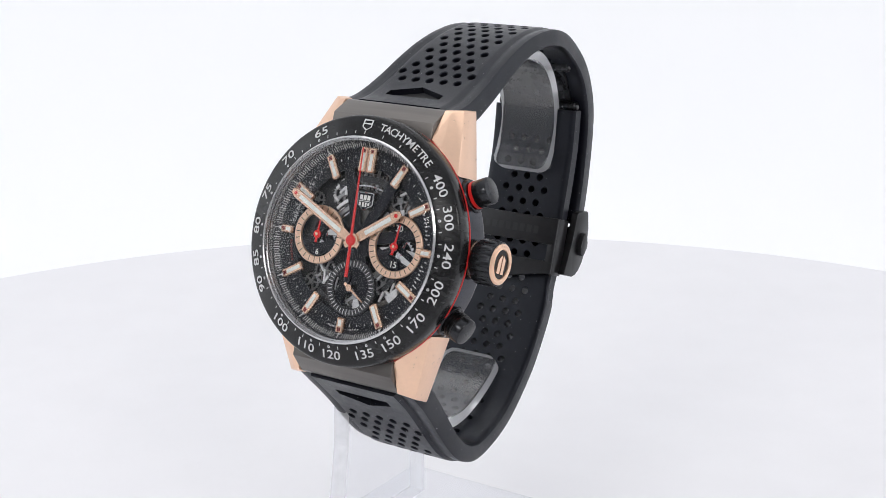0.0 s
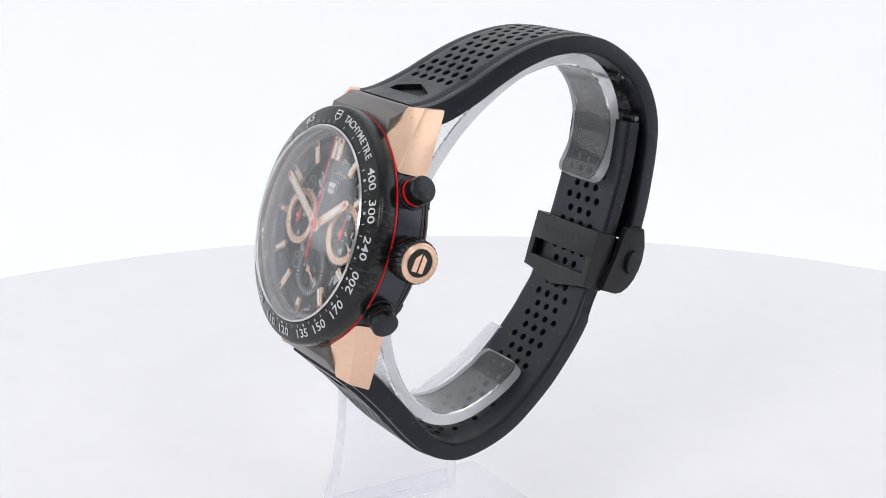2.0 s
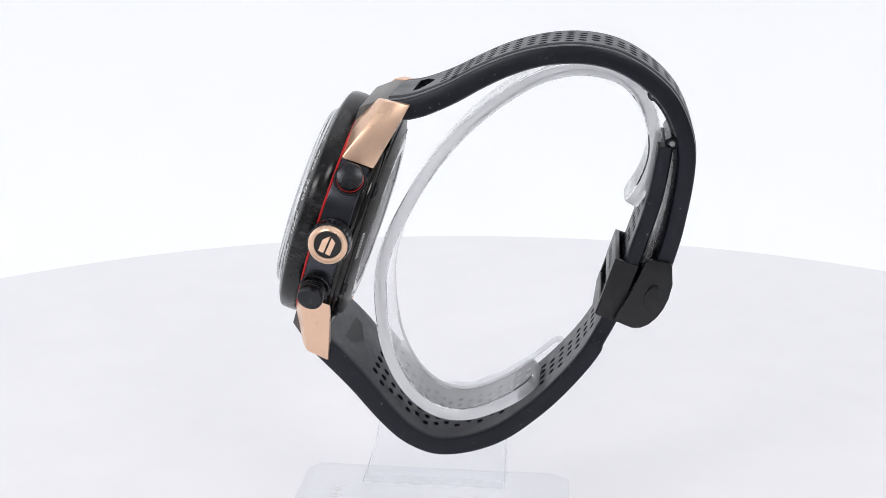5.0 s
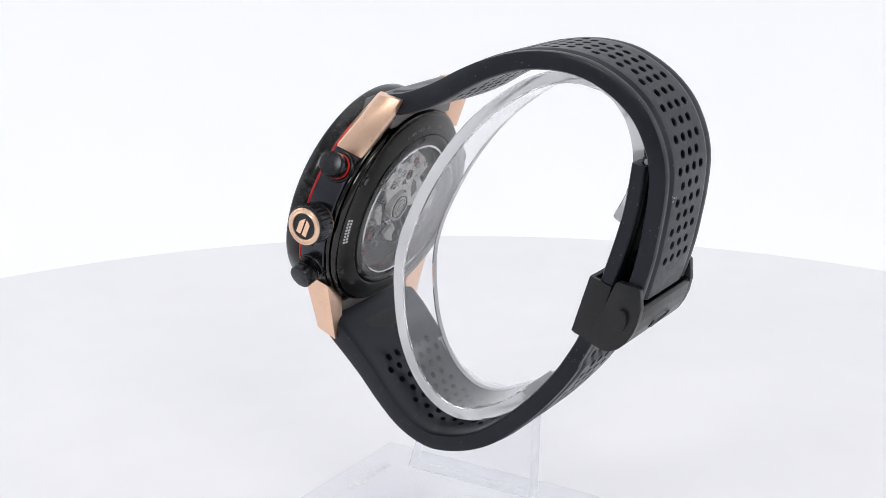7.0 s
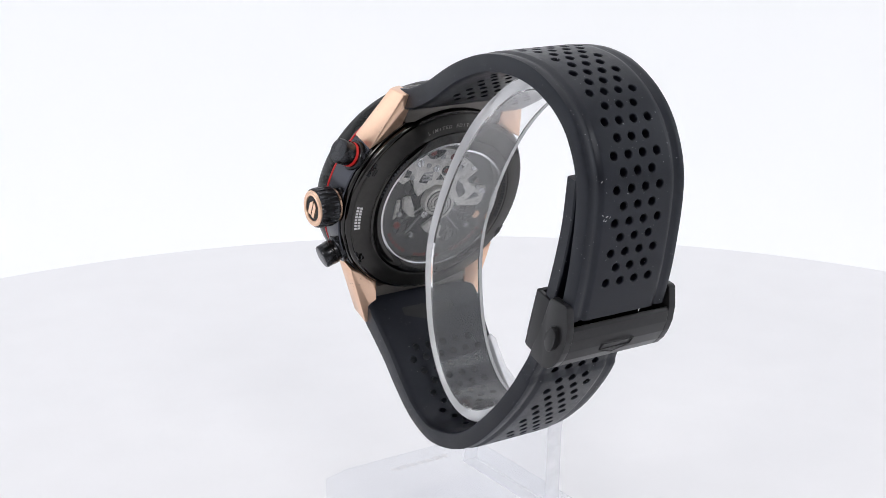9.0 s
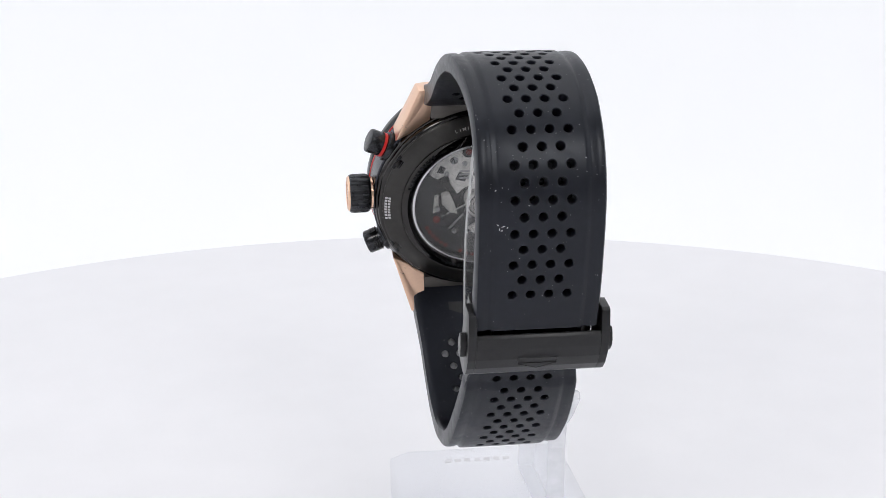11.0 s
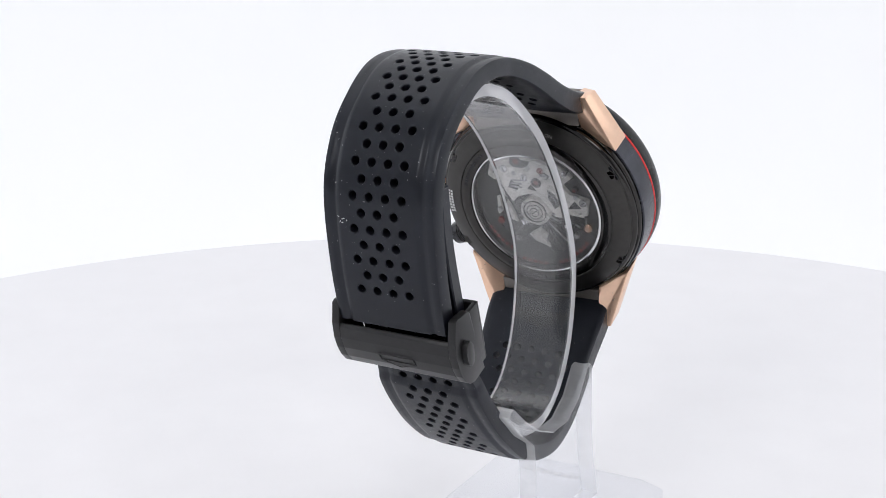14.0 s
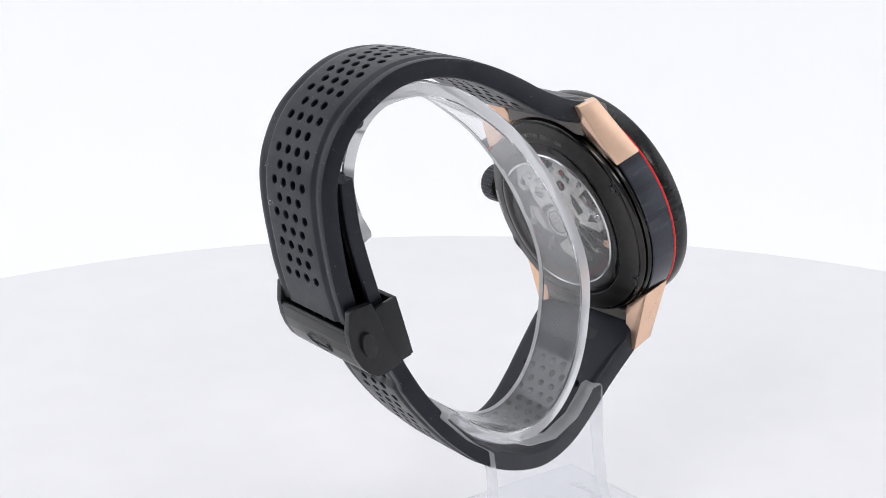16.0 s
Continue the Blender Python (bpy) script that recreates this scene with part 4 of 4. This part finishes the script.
def crown(watch):
    m = along((1, 0, 0), (0, 0.35, -7.5))
    prof = [(0, 21.0), (2.4, 21.0), (2.4, 22.3), (3.55, 22.5), (3.9, 22.9), (4.02, 23.4), (4.02, 25.9), (3.9, 26.5), (3.7, 26.7), (0, 26.7)]
    bm = lathe(prof, 96, False)
    for v in bm.verts:
        r = math.hypot(v.co.x, v.co.y)
        if r > 3.6:
            a = math.atan2(v.co.y, v.co.x)
            if math.sin(a * 24) < -0.3:
                v.co.x *= 0.965
                v.co.y *= 0.965
    ob = part("crown", bm, BLACK_PVD, watch, "fluted black winding crown with a rose gold emblem", m=m, sharp=25)
    part("crown_collar", lathe([(2.5, 22.35), (3.35, 22.35), (3.35, 21.95), (2.5, 21.95)], 48), GOLD_POL, ob, m=m)
    part("crown_ring", lathe([(2.55, 26.6), (2.55, 27.0), (2.7, 27.15), (2.95, 27.02), (3.35, 27.1), (3.6, 26.9), (3.6, 26.6)], 64), GOLD, ob, m=m)
    part("crown_field", lathe([(0, 26.78), (2.56, 26.78), (2.56, 26.5), (0, 26.5)], 48, False), RUBBER_IN, ob, m=m)
    # two-piece emblem, tilted
    q = Matrix.Translation((27.02, 0.35, -7.5)) @ Matrix.Rotation(radians(-6), 4, "X")
    part("emblem_piece", prism([(-1.7, 0.14), (-1.7, 1.2), (0.6, 1.2), (1.75, 0.14)], -0.3, 0.0, "x"), GOLD_POL, ob, m=q)
    part("emblem_piece", prism([(-1.7, -0.2), (1.6, -0.2), (0.95, -1.15), (-1.7, -1.15)], -0.3, 0.0, "x"), GOLD_POL, ob, m=q)


def pusher(watch, sy):
    d = Vector((math.cos(radians(24)), sy * math.sin(radians(24)), 0))
    top = Vector((23.0, 12.8, -7.2)) if sy > 0 else Vector((23.0, -12.45, -6.9))
    m = along(d, top - d * 25)
    collar = part("pusher", lathe([(0, 17.0), (3.05, 17.0), (3.05, 21.0), (2.95, 21.25), (2.8, 21.35), (2.55, 21.35), (2.5, 21.2), (2.2, 21.2), (2.2, 21.9), (2.38, 22.0), (2.45, 22.15), (2.45, 24.5), (2.3, 24.78), (2.1, 24.85), (0, 24.85)], 64, False),
                  BLACK_PVD, watch, "round black chronograph pusher" + (" with a red ring" if sy > 0 else " with turned grooves"), m=m)
    if sy > 0:
        part("red_ring", lathe([(2.2, 21.45), (2.5, 21.5), (2.5, 22.1), (2.2, 22.15)], 64), RED, collar, m=m)
    else:
        for k in range(3):
            part("groove_ring", lathe([(2.4, 21.9 + k * 0.5), (2.56, 21.98 + k * 0.5), (2.56, 22.12 + k * 0.5), (2.4, 22.2 + k * 0.5)], 64), BLACK_POLISHED, collar, m=m)


def clasp(watch):
    # the box that holds the free end
    zf = -59.3
    ob = part("clasp", prism([(-0.6, -62.8), (-0.7, -66.2), (-0.2, -67.6), (1.0, -68.9), (2.8, -69.9), (5.0, -70.5), (7.2, -70.65), (9.3, -70.45), (9.8, -69.95), (9.75, -69.6), (5.0, -69.6), (2.4, -68.6), (1.2, -66.6), (1.2, -63.9), (-0.2, -62.6)], -10.7, 10.7, "x", bevel=0.12, segments=2),
              CLASP, watch, "satin black folding clasp closed round the strap")
    ob.location = (-0.0009, 0, 0.0002)
    for sx in (-1, 1):
        side = [(-0.5, -62.4), (-0.7, -66.2), (-0.2, -67.6), (1.0, -68.9), (2.8, -69.9), (5.0, -70.5), (7.2, -70.65), (9.9, -70.4), (13.4, -69.0), (13.6, -68.3), (12.9, -64.6), (12.2, -64.2), (6.0, -63.7)]
        fl = part("side_plate", prism(side, sx * 10.7, sx * 12.15, "x", bevel=0.16, segments=2), CLASP, ob)
        btn = prism([(6.4 + 2.45 * c * (1 if abs(c) < .5 else 1), -67.6 + 1.35 * s) for c, s in [(math.cos(2 * math.pi * k / 24), math.sin(2 * math.pi * k / 24)) for k in range(24)]], sx * 12.0, sx * 13.2, "x", bevel=0.22, segments=2)
        part("release_button", btn, CLASP, fl)
        part("holder_side", box(sx * 10.3 - 0.45, sx * 10.3 + 0.45, -1.0, 10.8, -63.4, zf, 0.2), CLASP, ob)
    plate = part("holder_plate", box(-10.7, 10.7, 5.2, 10.8, zf - 0.35, zf + 0.55, 0.2), CLASP, ob)
    part("holder_tongue", prism([(-10.7, 1.7), (10.7, 1.7), (10.7, -0.9), (7.4, -1.2), (0, -2.9), (-7.4, -1.2), (-10.7, -0.9)], zf - 0.35, zf + 0.5, bevel=0.18), CLASP, ob)
    for sx in (-1, 1):
        part("holder_cheek", box(sx * 9.9 - 0.8, sx * 9.9 + 0.8, 1.4, 5.4, zf - 0.35, zf + 0.48, 0.1), CLASP, ob)
    for k in range(8):
        part("engraved_bar", box(-6.6 + k * 1.7, -5.5 + k * 1.7, 7.1, 8.7, zf + 0.53, zf + 0.565), RUBBER_IN, plate)
    # engraved outline on the cover
    q = Matrix.Translation((0, 3.1, -70.02)) @ Matrix.Rotation(-0.36, 4, 'X')
    for x0, x1, y0, y1 in ((-3.4, 3.4, 2.3, 2.5), (-3.4, 3.4, 0.6, 0.78)):
        part("cover_line", box(x0, x1, y0, y1, -0.03, 0.08), RUBBER_IN, ob, m=q)
    for sx in (-1, 1):
        part("cover_line", prism([(sx * 3.4, 0.5), (sx * 3.1, 0.5), (0, -0.75), (0, -0.95)], -0.03, 0.25), RUBBER_IN, ob, m=q)
        part("cover_line", box(sx * 3.4 - 0.08, sx * 3.4 + 0.08, 0.55, 2.45, -0.03, 0.2), RUBBER_IN, ob, m=q)
    part("bright_speck", lathe([(0, -0.05), (0.14, -0.03), (0.14, 0.1), (0, 0.1)], 10, False), LUME, ob, m=Matrix.Translation((-5.9, 8.7, -70.45)))
    # folding blade behind the free end
    blade = Curve([(42.4, -54.4), (39.6, -58.6), (35.4, -62.0), (29.0, -64.3), (21.0, -65.6), (12.0, -66.2), (4.0, -66.4)], -1)
    bm = bmesh.new()
    rows = []
    for k in range(41):
        s = blade.length * k / 40
        rows.append([bm.verts.new((x, *blade.at(s, h))) for x, h in ((-7.5, 0), (7.5, 0), (7.5, -0.9), (-7.5, -0.9))])
    for a, b in zip(rows, rows[1:]):
        for k in range(4):
            bm.faces.new((a[k], a[(k + 1) % 4], b[(k + 1) % 4], b[k]))
    bm.faces.new(rows[0]), bm.faces.new(rows[-1][::-1])
    part("folding_blade", bm, BLACK_PVD, ob)
    for y, z in ((42.0, -54.9), (34.6, -61.2)):
        hinge = part("hinge_pin", lathe([(0, 9.3), (0.9, 9.2), (1.15, 8.9), (1.15, -8.9), (0.9, -9.2), (0, -9.3)], 24, False), BLACK_PVD, ob, m=along((1, 0, 0), (0, y, z)))
        part("pin_head", lathe([(0, 9.5), (0.5, 9.45), (0.55, 9.2), (0, 9.2)], 16, False), MOVEMENT, hinge, m=along((1, 0, 0), (0, y, z)))


def wristwatch():
    root = tagged(new("wristwatch"), "rose gold and black chronograph on perforated rubber strap, hung on stand", "watch")
    case(root)
    bezel(root)
    crystal(root)
    dial(root)
    pointers(root)
    crown(root)
    pusher(root, 1)
    pusher(root, -1)

    def wide(s):
        return float(np.interp(s, [0, 4, 12, 30, 55, 200], [12.6, 12.6, 12.2, 11.2, 10.7, 10.5]))
    strap("upper_strap", UPPER, wide, lambda s: float(np.interp(s, [0, 6, 30, 200], [4.0, 4.2, 3.4, 2.9])),
          hole_rows([12.95, 17.6, 22.7, 28.0, 32.8, 37.6, 42.4, 47.3, 52.3, 58.2, 64.1, 69.8, 75.5, 81.05, 86.6], 0.78, 40), (4.1, 5.9, 3.9), root, "black rubber strap half with rows of round holes",
          lambda s: float(np.interp(s, [0, 10, 20, 31, 40, 52, 95], [-0.2, -0.2, 0.3, 0.6, 0.4, -0.3, -0.4])))

    def wide2(s):
        return float(np.interp(s, [0, 5, 13, 40, 60, 74, 78, 200], [13.1, 13.1, 12.4, 11.1, 10.9, 10.3, 9.7, 9.7]))
    strap("lower_strap", LOWER, wide2, lambda s: float(np.interp(s, [0, 6, 30, 200], [4.0, 4.0, 3.2, 2.5])),
          hole_rows([15.4 + (98.05 - 15.4) * k / 15 for k in range(18)], 0.78, 34), (4.1, 5.9, 3.9), root, "black rubber strap half with rows of round holes",
          lambda s: -0.3 * min(1, s / 30), lift=0.35, crown_up=0.5, flat_from=75)
    clasp(root)
    # the head sits slightly askew between the strap halves
    skew = Matrix.Translation((0.012, 0, -0.003)) @ Matrix.Rotation(radians(0.95), 4, "Y") @ Matrix.Translation((-0.012, 0, 0.003))
    for ob in root.children:
        if ob.name.split(".")[0] not in ("upper_strap", "lower_strap", "clasp"):
            ob.matrix_basis = skew @ ob.matrix_basis
    # pale scuffs on the back of the strap
    up = [ob for ob in root.children if ob.name == "upper_strap"][0]
    for ds, dx, l, a in ((0, 0, 0.5, 20), (0.5, 0.6, 0.35, 80), (-0.3, 0.9, 0.3, -30), (0.2, -0.7, 0.25, 60), (0.7, 0.2, 0.3, 10), (-6, 1.3, 0.25, 40)):
        bm = bmesh.new()
        c, q = math.cos(radians(a)), math.sin(radians(a))
        for du, dv in ((-l, -0.06), (l, -0.06), (l, 0.06), (-l, 0.06)):
            y, z = UPPER.at(74.0 + ds + du * q * 0.6 + dv * c, 0.31)
            bm.verts.new((6.2 + dx + du * c * 0.6 - dv * q, y, z))
        bm.faces.new(bm.verts)
        part("scuff", bm, PRINT, up, fix=False)
    return root


# ---------------------------------------------------------------- the stand (its own frame: x along the crown, y away from the dial)
def stand():
    root = tagged(new("watch_stand"), "clear acrylic watch stand with a C-shaped holder ring", "display stand")
    ring = Curve([(19.8, -59.4), (25.9, -60.6), (32.6, -60.0), (39.5, -56.0), (43.6, -49.8), (43.5, -42.4), (40.8, -36.2), (35.6, -30.2), (25.6, -23.2), (14.4, -18.6), (4.0, -16.2), (-5.1, -15.3),
                  (-13.5, -16.7), (-24.4, -21.6), (-31.6, -28.4), (-34.4, -36.0), (-32.6, -43.2), (-26.6, -50.0), (-20.8, -54.0)], 1)
    tilt = Matrix.Translation((-5.42, -30.65, 78.1)) @ Matrix.Rotation(radians(71.91), 4, "X")
    n = 150
    sect = [(3.4, -0.25), (3.15, 0), (-9.15, 0), (-9.4, -0.25), (-9.4, -2.35), (-9.15, -2.6), (3.15, -2.6), (3.4, -2.35)]
    bm = bmesh.new()
    rows = []
    stops = sorted([ring.length * k / n for k in range(n + 1)] + [e for d in (0.12, 0.3, 0.6, 1.0, 1.5) for e in (d, ring.length - d)])
    for s in stops:
        d = min(s, ring.length - s)
        tuck = 2.2 - math.sqrt(2.2 ** 2 - max(0.0, 2.2 - d) ** 2)
        skew = -0.04 * (ring.at(s, 0)[1] + 16)
        rows.append([bm.verts.new((x + skew - math.copysign(tuck, x + 3), *ring.at(s, h))) for x, h in sect])
    for a, b in zip(rows, rows[1:]):
        for k in range(8):
            bm.faces.new((a[k], a[(k + 1) % 8], b[(k + 1) % 8], b[k]))
    bm.faces.new(rows[0]), bm.faces.new(rows[-1][::-1])
    bm.faces.ensure_lookup_table()
    for i, f in enumerate(bm.faces):
        f.material_index = 1 if i % 8 in (3, 7) or len(f.verts) > 4 else 0
    r = part("holder_ring", bm, ACRYLIC, root, m=tilt, sharp=40)
    r.data.materials.append(RING_EDGE)
    poly = [(-24.5, 12.1), (-21.2, 22), (-19.6, 32), (-19.4, 42.8), (-18.6, 43.6), (-16.6, 43.2), (-15.9, 41.2), (-13, 37.6), (-7.5, 34.6), (-1, 34.8), (6, 37.8), (12, 41.8), (16.6, 46.2), (18.0, 46.4), (18.8, 45.0),
            (13, 39.2), (7.6, 35.6), (6.8, 30), (6.5, 12.1)]
    bm = prism(poly, -18.6, -15.0, "x", bevel=0.25)
    bm.normal_update()
    for f in bm.faces:
        f.material_index = 0 if abs(f.normal.x) > 0.9 else 1
    up = part("upright_plate", bm, PLATE_ACRYLIC, root)
    up.data.materials.append(CUT_EDGE)
    base = part("base", hull([(x, y, z) for z, g in ((0.05, 0), (9.0, 0), (12.0, 3.5)) for x in (-28 + g, 12 - g) for y in (-39 + g, 20 - g)], 0.4), BASE_ACRYLIC, root)
    for k in range(7):
        part("engraved_bar", box(-14 + k * 2.2, -12.6 + k * 2.2, -30, -28.2, 12.02, 12.06), TURNTABLE, base)
    for ob in (r, up, base):
        ob.visible_shadow = False
    return root


# ---------------------------------------------------------------- build and turn
tent()
DISC = turntable()
STAND = stand()
WATCH = wristwatch()

SEAT = pose(-0.00542, -0.03065, 0.0781, 71.91, 0, 0)
DRIFT = [(0, -.06), (2, .03), (2.5, -.07), (3.5, -.02), (4, .2), (6.5, .3), (7, .23), (8.5, .17), (11, -.1), (12.5, -.15), (13, -.14), (13.5, .28), (14, .2), (15, -.04), (16, -.2)]


def turn_at(t):
    """Degrees through which the turntable has gone."""
    return -12.5228 * t - 1.252 * t * (16 - t) / 64 + float(np.interp(t, [a for a, _ in DRIFT], [b for _, b in DRIFT]))


def motions():
    times = [0.5 * k for k in range(33)]
    walk(DISC, [(t, pose(0, 0, 0, 0, 0, turn_at(t))) for t in times])
    walk(STAND, [(t, pose(0, 0, 0, 0, 0, turn_at(t) - 32.3)) for t in times])
    walk(WATCH, [(t, pose(0, 0, 0, 0, 0, turn_at(t) - 32.3) @ SEAT) for t in times])


motions()
